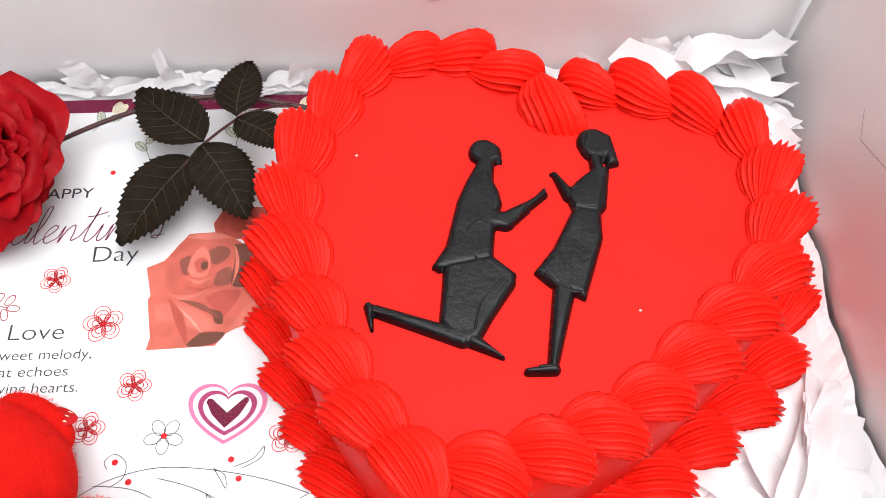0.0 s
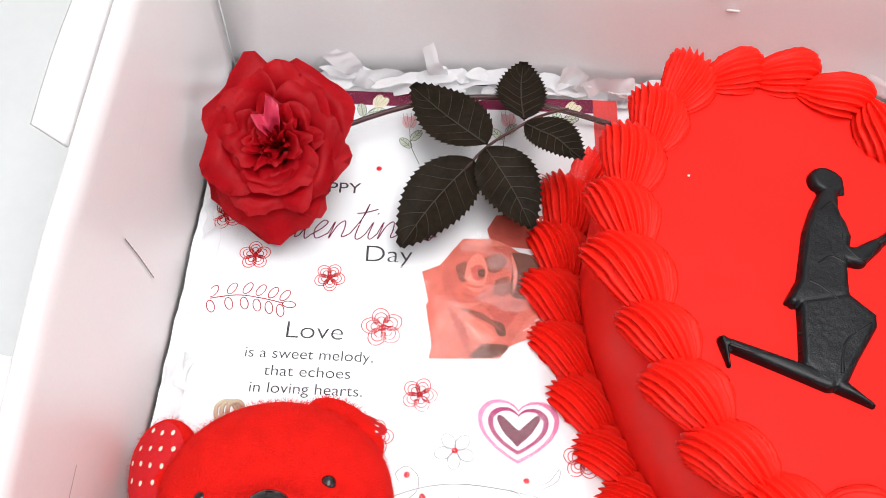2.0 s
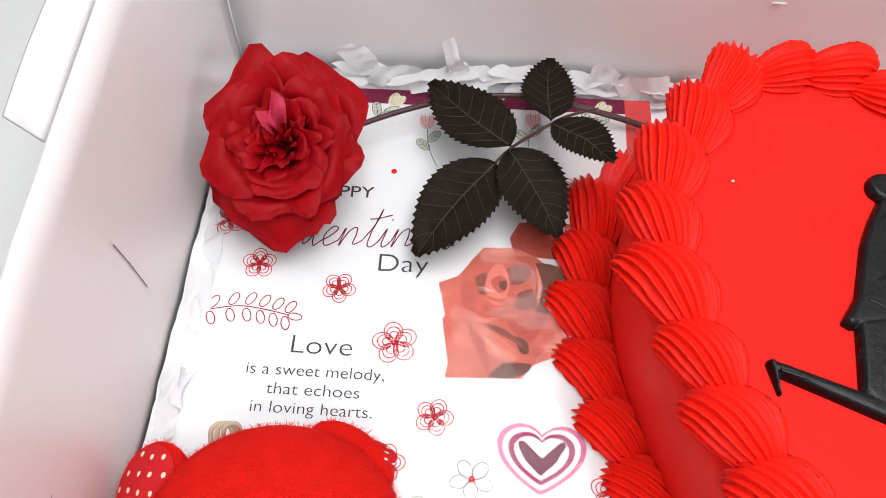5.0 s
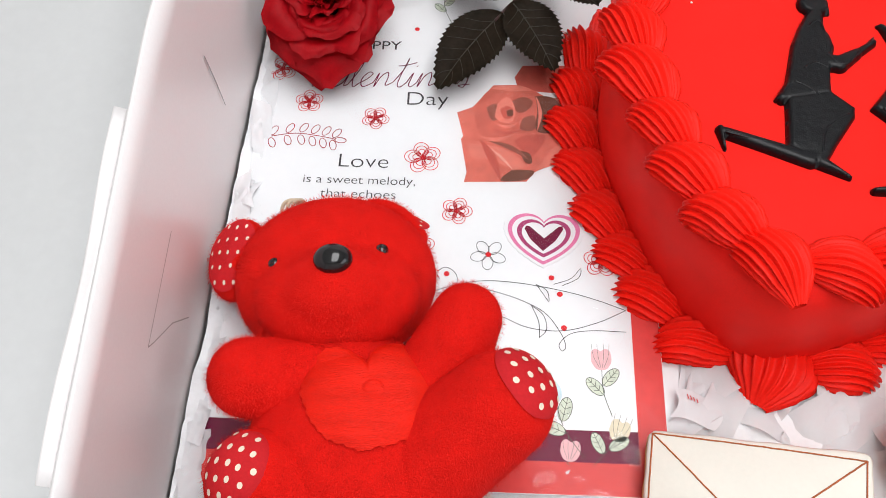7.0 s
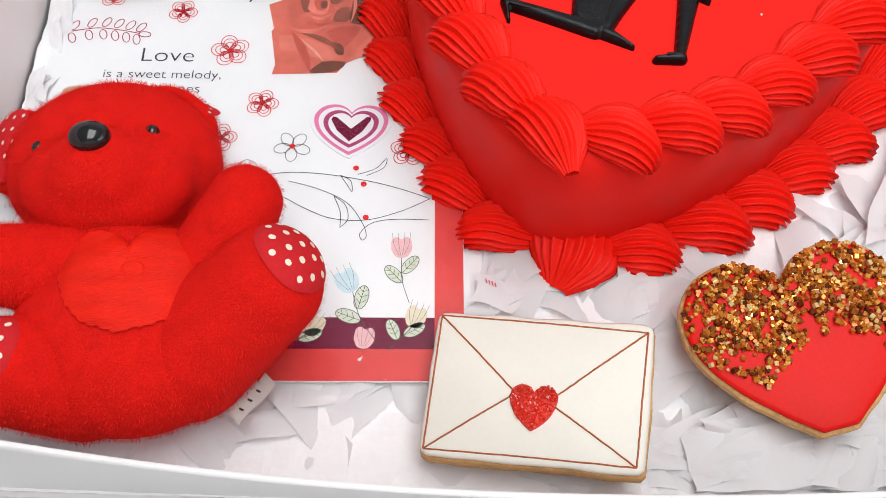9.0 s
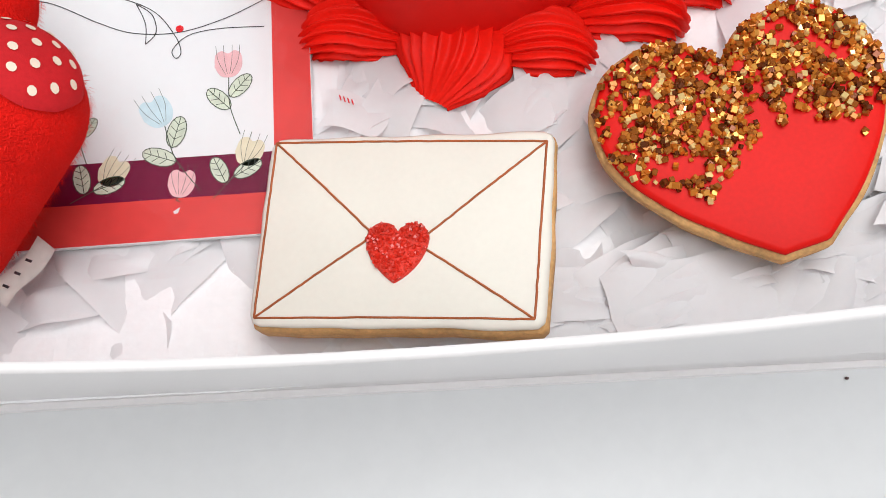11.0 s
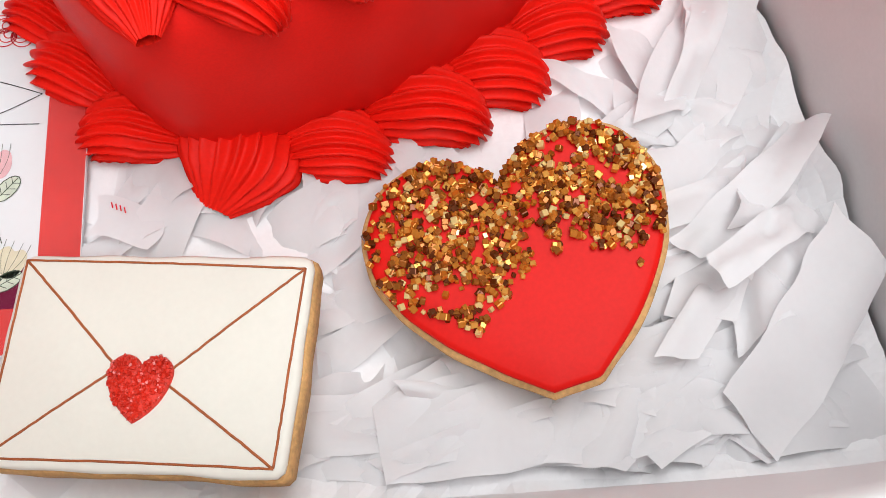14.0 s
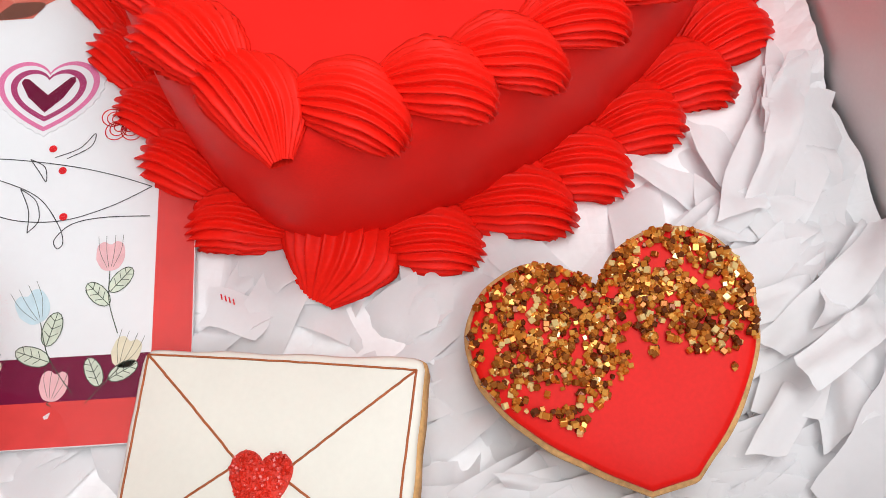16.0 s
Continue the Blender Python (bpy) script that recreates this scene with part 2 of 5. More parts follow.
def tube(bm, pts, r, sides=8, r_end=None):
    pts = [Vector(p) for p in pts]
    n = len(pts)
    rings = []
    for i, p in enumerate(pts):
        t = (pts[min(i + 1, n - 1)] - pts[max(i - 1, 0)]).normalized()
        a = t.cross(Vector((0.13, 0.21, 1))).normalized()
        b = t.cross(a)
        rr = r if r_end is None else r + (r_end - r) * i / (n - 1)
        rings.append([bm.verts.new(p + rr * (math.cos(k * math.tau / sides) * a + math.sin(k * math.tau / sides) * b)) for k in range(sides)])
    for r0, r1 in zip(rings, rings[1:]):
        for k in range(sides):
            bm.faces.new((r0[k], r0[(k + 1) % sides], r1[(k + 1) % sides], r1[k]))
    bm.faces.new(rings[0][::-1]), bm.faces.new(rings[-1])
    return bm


def smooth_line(pts, per=8):
    """Catmull-Rom through the points."""
    pts = [Vector(p) for p in pts]
    out = []
    for i in range(len(pts) - 1):
        p0, p1, p2, p3 = pts[max(i - 1, 0)], pts[i], pts[i + 1], pts[min(i + 2, len(pts) - 1)]
        for k in range(per):
            t = k / per
            out.append(0.5 * ((2 * p1) + (p2 - p0) * t + (2 * p0 - 5 * p1 + 4 * p2 - p3) * t * t + (3 * p1 - p0 - 3 * p2 + p3) * t ** 3))
    out.append(pts[-1])
    return out


def ribbon(bm, pts, width, z, closed=False):
    """A flat printed line."""
    pts = [Vector((p[0], p[1])) for p in pts]
    n = len(pts)
    left, right = [], []
    for i, p in enumerate(pts):
        a, b = (pts[(i - 1) % n], pts[(i + 1) % n]) if closed else (pts[max(i - 1, 0)], pts[min(i + 1, n - 1)])
        t = b - a
        if t.length < 1e-9:
            t = Vector((1, 0))
        t.normalize()
        off = Vector((-t.y, t.x)) * width / 2
        left.append(bm.verts.new((*(p + off), z)))
        right.append(bm.verts.new((*(p - off), z)))
    for i in range(n if closed else n - 1):
        j = (i + 1) % n
        bm.faces.new((right[i], right[j], left[j], left[i]))
    return bm


def flat(bm, pts, z):
    f = bm.faces.new([bm.verts.new((p[0], p[1], z)) for p in pts])
    f.normal_update()
    if f.normal.z < 0:
        f.normal_flip()
    return bm


def resample(pts, n):
    """n points at even steps along a closed line."""
    pts = [Vector(p) for p in pts]
    ring = pts + [pts[0]]
    lens = np.cumsum([0] + [(b - a).length for a, b in zip(ring, ring[1:])])
    out = []
    for d in np.linspace(0, lens[-1], n, endpoint=False):
        i = max(0, min(int(np.searchsorted(lens, d, side="right")) - 1, len(pts) - 1))
        f = (d - lens[i]) / max(lens[i + 1] - lens[i], 1e-9)
        out.append(ring[i].lerp(ring[i + 1], f))
    return out


def heart_half(hw, tip, top, cy, power=0.8, n=40):
    """The right half of a heart, from its notch round the lobe to its tip. hw: half width; the tip lies at -tip, the lobes' tops at top."""
    cx = 0.47 * hw
    rx, ry = hw - cx, top - cy
    end = math.acos(-cx / rx)
    arc = [Vector((cx + rx * math.cos(a), cy + ry * math.sin(a))) for a in np.linspace(end, 0, n)]
    side = []
    for s in np.linspace(0, 1, n)[1:]:
        side.append(Vector((hw * max(0, 1 - s * s) ** power, cy - (cy + tip) * s)))
    return arc + side


def heart_ring(hw, tip, top, cy, n, power=0.8):
    """A closed heart, counter-clockwise."""
    half = heart_half(hw, tip, top, cy, power)
    whole = [Vector((-p.x, p.y)) for p in half] + half[::-1][1:-1]
    return resample(whole, n)


def normals2(pts):
    n = len(pts)
    out = []
    for i in range(n):
        t = (pts[(i + 1) % n] - pts[(i - 1) % n]).normalized()
        out.append(Vector((t.y, -t.x)))
    return out


def stacked(pts, rings, cap_bottom=True, cap_top=True, wobble=0.0):
    """A solid from one outline: rings of (height, inset)."""
    bm = bmesh.new()
    nn = normals2(pts)
    levels = []
    for z, inset in rings:
        levels.append([bm.verts.new((p.x - q.x * inset + wobble * noise.noise((p.x * 90, p.y * 90, z * 60)), p.y - q.y * inset + wobble * noise.noise((p.x * 90, p.y * 90, z * 60 + 9)), z)) for p, q in zip(pts, nn)])
    n = len(pts)
    for a, b in zip(levels, levels[1:]):
        for i in range(n):
            j = (i + 1) % n
            bm.faces.new((a[i], a[j], b[j], b[i]))
    if cap_bottom:
        bm.faces.new(levels[0][::-1])
    if cap_top:
        bm.faces.new(levels[-1])
    return bm


def word(name, text, x, y, width, height, material, parent, z, turn=0.0, shear=0.0, weight=0.0):
    """Printed writing from the built-in font, its lower left corner at x, y."""
    cu = bpy.data.curves.new(name, "FONT")
    cu.body, cu.size, cu.shear, cu.offset = text, 1.0, shear, weight
    tmp = bpy.data.objects.new(name + "_curve", cu)
    scene.collection.objects.link(tmp)
    dg = bpy.context.evaluated_depsgraph_get()
    me = bpy.data.meshes.new_from_object(tmp.evaluated_get(dg))
    bpy.data.objects.remove(tmp)
    co = np.empty(len(me.vertices) * 3)
    me.vertices.foreach_get("co", co)
    co = co.reshape(-1, 3)
    x0, x1 = co[:, 0].min(), co[:, 0].max()
    s = width / (x1 - x0)
    sy = height / 0.70 if height else s
    me.transform(pose(x, y, z, 0, 0, turn) @ Matrix.Diagonal((s, sy, 1, 1)) @ Matrix.Translation((-x0, 0, 0)))
    me.materials.clear()
    me.materials.append(material)
    ob = new(name, me)
    ob.parent = parent
    return ob


# ---- room and table ----
def slab_structure(name, dims, material, label):
    return tagged(part(name, box_bm(*dims), material, smooth=False), label, "room", kind="structure")


slab_structure("floor", (-1.9, 1.9, -1.9, 1.9, -0.80, -0.75), ROOM_FLOOR, "brown wooden room floor")
slab_structure("ceiling", (-1.9, 1.9, -1.9, 1.9, 1.75, 1.80), ROOM_PAINT, "plain white ceiling")
slab_structure("wall_west", (-1.95, -1.9, -1.9, 1.9, -0.75, 1.75), ROOM_PAINT, "plain white painted wall")
slab_structure("wall_north", (-1.9, 1.9, 1.9, 1.95, -0.75, 1.75), ROOM_PAINT, "plain white painted wall")
slab_structure("wall_south", (-1.9, 1.9, -1.95, -1.9, -0.75, 1.75), ROOM_PAINT, "plain white painted wall")
bm = box_bm(1.9, 1.95, -1.9, -1.55, -0.75, 1.75)
box_bm(1.9, 1.95, 0.05, 1.9, -0.75, 1.75, bm=bm)
box_bm(1.9, 1.95, -1.55, 0.05, -0.75, 0.15, bm=bm)
box_bm(1.9, 1.95, -1.55, 0.05, 1.35, 1.75, bm=bm)
tagged(part("wall_east", bm, ROOM_PAINT, smooth=False), "plain white wall round the window", "room", kind="structure")

lamp = empty("ceiling_light", "white square ceiling panel light", "lamp", (0.18, -0.08, 1.75))
part("lamp_frame", box_bm(-0.29, 0.65, -1.05, 0.89, 1.705, 1.75, 0.004), FRAME_WHITE, lamp)
settle(lamp)

table = empty("table", "plain white table under the cake box", "table", (0, 0.1, -0.75))
part("tabletop", box_bm(-1.1, 1.1, -0.75, 0.95, -0.035, -0.003, 0.004), TABLE_WHITE, table)
for lx, ly in ((-1.02, -0.67), (1.02, -0.67), (-1.02, 0.87), (1.02, 0.87)):
    part("leg", box_bm(lx - 0.03, lx + 0.03, ly - 0.03, ly + 0.03, -0.75, -0.035, 0.003), TABLE_WHITE, table)
settle(table)

# ---- cake box ----
LEFT, RIGHT, FRONT, BACK, RIM = -0.248, 0.182, -0.012, 0.348, 0.157
cake_box = empty("cake_box", "open white cardboard cake box with folded sides", "box", (-0.03, 0.17, -0.003))


def panel(name, fn, nu, nv, thick, material=BOX_WHITE, label=""):
    """A board along fn(u, v), with its thickness behind it."""
    bm = surface(fn, nu, nv)
    bm.normal_update()
    geo = bmesh.ops.solidify(bm, geom=bm.faces[:], thickness=thick)
    return part(name, bm, material, cake_box, label)


part("base_panel", box_bm(LEFT - 0.002, RIGHT + 0.018, FRONT - 0.002, BACK + 0.002, -0.003, 0.0), BOX_WHITE, cake_box, smooth=False)


def front_rim(u):
    bow = math.sin(math.pi * min(max(u, 0), 1)) ** (0.8 if u < 0.5 else 0.66)
    return -0.012 - 0.028 * bow, 0.134 + 0.013 * bow


def front_fn(u, v):
    y, z = front_rim(u)
    return (LEFT + 0.004 * v + (RIGHT + 0.016 - LEFT - 0.004 * v) * u, FRONT + (y - FRONT) * v ** 1.2, z * v)


def left_rim(y):
    return RIM - 0.004 - 0.020 * max(0, 1 - (y - FRONT) / 0.165)


def left_fn(u, v):
    y = FRONT + (BACK - FRONT) * u
    return (LEFT + 0.008 * v * (1 - u), y, left_rim(y) * v)


def right_x(y):
    """The right side stands further out towards the front corner."""
    f = min(1.0, max(0.0, (0.175 - y) / 0.13))
    return RIGHT + 0.016 * f * f * (3 - 2 * f)


def right_fn(u, v):
    return (right_x(FRONT + (BACK - FRONT) * u) + 0.012 * v * u, FRONT + (BACK - FRONT) * u, RIM * v)


def back_fn(u, v):
    return (LEFT + (RIGHT + 0.012 - LEFT) * u, BACK + 0.006 * v, (RIM + 0.05) * v)


panel("front_panel", front_fn, 40, 8, 0.0016)
panel("side_panel", left_fn, 30, 8, 0.0016)
panel("side_panel", right_fn, 24, 8, -0.0016)
panel("back_panel", back_fn, 24, 8, 0.0016)


def outer_flap(y0, y1, out, rise):
    """A flap folded outwards at the rim."""
    def fn(u, v):
        y = y0 + (y1 - y0) * u
        x = LEFT + 0.008 * (1 - (y - FRONT) / (BACK - FRONT)) - 0.0022
        return (x - out * v, y, left_rim(y) - 0.0012 + rise * v + 0.0012 * math.sin(u * 9) * v)
    return fn


panel("outer_flap", outer_flap(0.190, 0.347, 0.0075, 0.011), 12, 5, 0.0014, label="folded outer cardboard flap")
panel("outer_flap", outer_flap(-0.006, 0.120, 0.0042, 0.001), 16, 5, 0.0014, label="folded outer cardboard flap")


def on_wall(wall, y, z):
    """A point just inside a side panel, at the given depth and height."""
    u = (y - FRONT) / (BACK - FRONT)
    if wall == "left":
        return Vector((left_fn(u, z / left_rim(y))[0] + 0.0006, y, z))
    return Vector((right_fn(u, z / RIM)[0] - 0.0006, y, z))


def slit_line(wall, pts):
    bm = bmesh.new()
    for (ya, za), (yb, zb) in zip(pts, pts[1:]):
        d = Vector((0, yb - ya, zb - za)).normalized()
        s = Vector((0, -d.z, d.y)) * 0.00028
        a, b = on_wall(wall, ya, za), on_wall(wall, yb, zb)
        bm.faces.new([bm.verts.new(p) for p in (a + s, a - s, b - s, b + s)])
    return bm


part("crease", slit_line("left", [(0.258, 0.112), (0.2400, 0.1060), (0.2140, 0.1030)]), FRAME_WHITE, cake_box, "bright pressed crease in the board")
part("slit", slit_line("left", [(0.1900, 0.0950), (0.1930, 0.0760), (0.1955, 0.0545)]), DARK_SLIT, cake_box, "die-cut slit in the board")
part("slit", slit_line("left", [(0.108, 0.086), (0.060, 0.082), (0.064, 0.077), (0.080, 0.060), (0.092, 0.040)]), SLIT, cake_box, "die-cut slit in the board")
part("slit", slit_line("right", [(0.265, 0.085), (0.255, 0.076), (0.226, 0.090)]), SLIT, cake_box, "die-cut slit in the board")
for k, (x, z) in enumerate(((-0.013, 0.078), (-0.008, 0.083), (-0.004, 0.070))):
    part("scratch", box_bm(x, x + 0.006, BACK - 0.0004, BACK + 0.0004, z, z + 0.0012), FRAME_WHITE, cake_box, "small torn scratch in the board")
settle(cake_box)

# ---- cake ----
cake = empty("heart_cake", "red heart-shaped cake with piped shell borders", "cake", (0.035, 0.205, 0.008))
HEART_MID = Vector((0.040, 0.195))
# middles of the piped shells, from the notch round each lobe to the tip
TOP_LEFT = ((0.048, 0.266), (0.030, 0.286), (0.010, 0.296), (-0.012, 0.295), (-0.033, 0.287), (-0.047, 0.267), (-0.059, 0.245), (-0.063, 0.219), (-0.060, 0.193), (-0.051, 0.167), (-0.042, 0.144), (-0.029, 0.122), (-0.012, 0.104))
TOP_RIGHT = ((0.067, 0.277), (0.089, 0.274), (0.112, 0.266), (0.131, 0.251), (0.138, 0.229), (0.138, 0.205), (0.130, 0.181), (0.114, 0.162), (0.096, 0.145), (0.077, 0.129), (0.057, 0.117), (0.037, 0.108), (0.014, 0.102))
LOW_LEFT = ((0.046, 0.287), (0.025, 0.303), (0.002, 0.312), (-0.022, 0.312), (-0.046, 0.303), (-0.064, 0.288), (-0.075, 0.268), (-0.080, 0.242), (-0.079, 0.216), (-0.0745, 0.190), (-0.067, 0.165), (-0.0545, 0.1425), (-0.0425, 0.1215), (-0.0235, 0.1020), (0.004, 0.0905))
LOW_RIGHT = ((0.072, 0.294), (0.097, 0.292), (0.121, 0.284), (0.143, 0.270), (0.158, 0.250), (0.164, 0.228), (0.163, 0.204), (0.151, 0.176), (0.132, 0.156), (0.111, 0.137), (0.0885, 0.1200), (0.064, 0.106), (0.034, 0.092))
rim = [Vector(p).to_2d() for p in smooth_line([(x, y, 0) for x, y in TOP_LEFT], 8)] + [Vector((0.000, 0.0945))] + [Vector(p).to_2d() for p in smooth_line([(x, y, 0) for x, y in TOP_RIGHT], 8)][::-1] + [Vector((0.057, 0.265))]
rim = resample(rim, 240)
outline = [p + q * 0.0065 for p, q in zip(rim, normals2(rim))]
for _ in range(36):
    outline = [(outline[k - 1] + 2 * outline[k] + outline[(k + 1) % 240]) / 4 for k in range(240)]
LEVELS = [(0.008, 0.012), (0.014, 0.004), (0.024, 0.001), (0.040, 0.0), (0.060, -0.0005), (0.076, 0.0), (0.082, 0.0014), (0.0862, 0.0042), (0.0882, 0.0080), (0.0890, 0.014), (0.0892, 0.030), (0.0892, 0.060)]


def cake_fn(u, v):
    """Side and top in one sheet; the last rows close towards the middle."""
    p = outline[int(round(u * len(outline))) % len(outline)]
    k = int(round(v * len(LEVELS)))
    if k == len(LEVELS):
        return (*HEART_MID, 0.0893)
    z, inset = LEVELS[k]
    d = HEART_MID - p
    q = p + d * min(0.93, inset / d.length)
    w = 0.0007 if k < 9 else 0.0
    return (q.x + w * noise.noise((q.x * 60, q.y * 60, z * 40)), q.y + w * noise.noise((q.x * 60, q.y * 60, z * 40 + 9)), z + 0.00030 * noise.noise((q.x * 45, q.y * 45, 2)))


part("cake_body", surface(cake_fn, 240, len(LEVELS), wrap_u=True), RED_ICING, cake, "smooth red icing")


def shell_mesh(seed, length, width, height, ridges=11):
    """A piped shell: thin tail at x = 0, a fat ribbed head that rolls over and down at x = length, curled to one side."""
    rnd = random.Random(seed)
    tw, ph, curl = rnd.uniform(0.15, 0.45), rnd.uniform(0, 3), rnd.uniform(0.20, 0.34)
    bend = 0.36 * length

    def fn(u, v):
        th = u * math.tau
        s = v
        f = (0.30 + 0.70 * math.sin(min(1.0, s / 0.56) * math.pi / 2)) * (1 - 0.48 * max(0, (s - 0.64) / 0.36) ** 1.7)
        a = th + tw * (s - 0.5) + 0.07 * math.sin(5 * s + ph) + 0.05 * noise.noise((4 * math.cos(th), 4 * math.sin(th), seed))
        blade = (1 - abs(math.sin(ridges * a))) ** 0.8
        deep = min(1, s * 3.5 + 0.25) * (0.85 + 0.30 * noise.noise((a * 1.2, s * 2, seed)))
        rib = 0.82 + 0.29 * blade * deep
        r = f * rib * (1 + 0.04 * noise.noise((3 * math.cos(th) + seed, 3 * math.sin(th), 7 * s + ph)))
        up = math.sin(th)
        z = height * r * (up if up > 0 else 0.35 * up)
        y = width * r * math.cos(th)
        phi = max(0.0, (s - 0.50) / 0.50) * radians(112)
        x0 = length * 0.64 * min(1.0, s / 0.50) + bend * math.sin(phi)
        z0 = height * 0.10 * math.sin(math.pi * min(1, s)) - bend * 0.50 * (1 - math.cos(phi))
        x = x0 + z * math.sin(phi) * 0.80 + 0.0005 * noise.noise((9 * math.cos(th), 9 * math.sin(th), s * 6 + seed))
        side = curl * length * ((x / length) - 0.25) ** 2 - 0.06 * length
        return (x, y - side, z0 + z * math.cos(phi))
    bm = surface(fn, 160, 28, wrap_u=True)
    bmesh.ops.recalc_face_normals(bm, faces=bm.faces)
    return mesh_of(bm, RED_CREAM, True, "piped_shell")


def lay_shells(places, end, z, meshes, outward, side, inward=0.003, wobble=0.08, broad=1.0):
    """One shell at each place, its head towards the notch and turned outwards; the tail goes under the next one's head."""
    rnd = random.Random(len(places) + int(outward * 7))
    pts = [Vector(p) + (HEART_MID - Vector(p)).normalized() * inward for p in places] + [Vector(end)]
    for k in range(len(places)):
        t = (pts[k + 1] - pts[max(k - 1, 0)]).normalized()
        gap = (pts[k + 1] - pts[k]).length if k + 2 < len(pts) else 0.024
        ang = math.atan2(-t.y, -t.x) - side * radians(outward) + rnd.uniform(-wobble, wobble)
        ob = new("piped_shell", meshes[rnd.randrange(len(meshes))])
        sc = rnd.uniform(0.96, 1.05) * min(1.08, max(0.92, gap / 0.0245))
        ob.parent = cake
        ob.matrix_local = Matrix.Translation((*pts[k], z + rnd.uniform(-0.0008, 0.0008))) @ Matrix.Rotation(ang, 4, "Z") @ Matrix.Rotation(rnd.uniform(-0.10, 0.04), 4, "Y") @ Matrix.Diagonal((sc, sc * side * broad * rnd.uniform(0.96, 1.05), sc, 1)) @ Matrix.Translation((-0.0190, 0, 0))


TOP_SHELLS = [shell_mesh(s, 0.0292, 0.0124, 0.0112) for s in range(7)]
LOW_SHELLS = [shell_mesh(20 + s, 0.0315, 0.0140, 0.0135) for s in range(7)]
lay_shells(TOP_LEFT[:1], (0.034, 0.286), 0.0880, TOP_SHELLS, -20, -1)
lay_shells(TOP_LEFT[1:-1], TOP_LEFT[-1], 0.0880, TOP_SHELLS, 9, -1)
lay_shells(TOP_LEFT[-1:], (-0.003, 0.080), 0.0880, TOP_SHELLS, 8, -1)
lay_shells(TOP_RIGHT, (-0.006, 0.098), 0.0880, TOP_SHELLS, 20, 1)
lay_shells(LOW_LEFT[:-1], LOW_LEFT[-1], 0.0130, LOW_SHELLS, 12, -1, 0.0055)
lay_shells(LOW_RIGHT, (0.010, 0.086), 0.0130, LOW_SHELLS, 17, 1, 0.0055)
lay_shells(LOW_LEFT[-1:], (-0.008, 0.064), 0.0150, LOW_SHELLS, 0, -1, 0.005, 0.0, 1.42)
for x, y in ((-0.034, 0.238), (0.075, 0.165)):
    part("sugar_speck", ball(bmesh.new(), (x, y, 0.0896), (0.0006, 0.0005, 0.0005), seg=8), CREAM_ICING, cake, "tiny pale sugar speck")
settle(cake)

# ---- black fondant cutouts on the cake ----


def capsule_d(P, a, b, ra, rb):
    a, b = np.array(a), np.array(b)
    ab = b - a
    t = np.clip(((P - a) @ ab) / (ab @ ab + 1e-12), 0, 1)
    return np.linalg.norm(P - (a + t[..., None] * ab), axis=-1) - (ra + (rb - ra) * t)


def polygon_d(P, pts):
    pts = np.array(pts)
    n = len(pts)
    d = np.full(P.shape[:-1], 1e9)
    inside = np.zeros(P.shape[:-1], bool)
    for i in range(n):
        a, b = pts[i], pts[(i + 1) % n]
        d = np.minimum(d, capsule_d(P, a, b, 0, 0))
        cond = (a[1] > P[..., 1]) != (b[1] > P[..., 1])
        xs = (b[0] - a[0]) * (P[..., 1] - a[1]) / (b[1] - a[1] + 1e-12) + a[0]
        inside ^= cond & (P[..., 0] < xs)
    return np.where(inside, -d, d)


def cutout(name, shapes, label, base, height, step=0.0006):
    """A soft-edged fondant shape: the union of capsules and outlines, domed towards its edge."""
    xs = [q[0] for s in shapes for q in (s[1:3] if s[0] == "c" else s[1])]
    ys = [q[1] for s in shapes for q in (s[1:3] if s[0] == "c" else s[1])]
    gx = np.arange(min(xs) - 0.012, max(xs) + 0.012, step)
    gy = np.arange(min(ys) - 0.012, max(ys) + 0.012, step)
    P = np.stack(np.meshgrid(gx, gy), -1)

    def field(Q):
        d = np.full(Q.shape[:-1], 1.0)
        for s in shapes:
            d = np.minimum(d, capsule_d(Q, *s[1:]) if s[0] == "c" else polygon_d(Q, s[1]) - s[2])
        return d
    D = field(P)
    e = 1e-5
    G = np.stack([field(P + (e, 0)) - D, field(P + (0, e)) - D], -1) / e
    keep = D < step * 0.5
    bm = bmesh.new()
    vert = {}

    def at(j, i, low):
        key = (j, i, low)
        if key not in vert:
            x, y = P[j, i]
            d = D[j, i]
            if d > -step * 0.8:
                g = G[j, i] / (np.linalg.norm(G[j, i]) + 1e-9)
                x, y, d = x - g[0] * d, y - g[1] * d, 0.0
            f = min(1, -d / 0.0026)
            lump = (0.00022 * noise.noise((x * 95, y * 95, 3.0)) + 0.00007 * noise.noise((x * 520, y * 520, 6.0))) * f
            z = base if low else base + height * (0.30 + 0.70 * math.sqrt(max(0, 1 - (1 - f) ** 2))) + lump
            vert[key] = bm.verts.new((x, y, z))
        return vert[key]
    full = keep[:-1, :-1] & keep[1:, :-1] & keep[:-1, 1:] & keep[1:, 1:]
    for j, i in zip(*np.nonzero(full)):
        bm.faces.new((at(j, i, 0), at(j, i + 1, 0), at(j + 1, i + 1, 0), at(j + 1, i, 0)))
        for dj, di, a, b in ((-1, 0, (j, i), (j, i + 1)), (1, 0, (j + 1, i + 1), (j + 1, i)), (0, -1, (j + 1, i), (j, i)), (0, 1, (j, i + 1), (j + 1, i + 1))):
            if not full[j + dj, i + di]:
                bm.faces.new((at(*b, 0), at(*a, 0), at(*a, 1), at(*b, 1)))
    return tagged(part(name, bm, BLACK_FONDANT), label, "cake topper", group="cutouts on the cake")


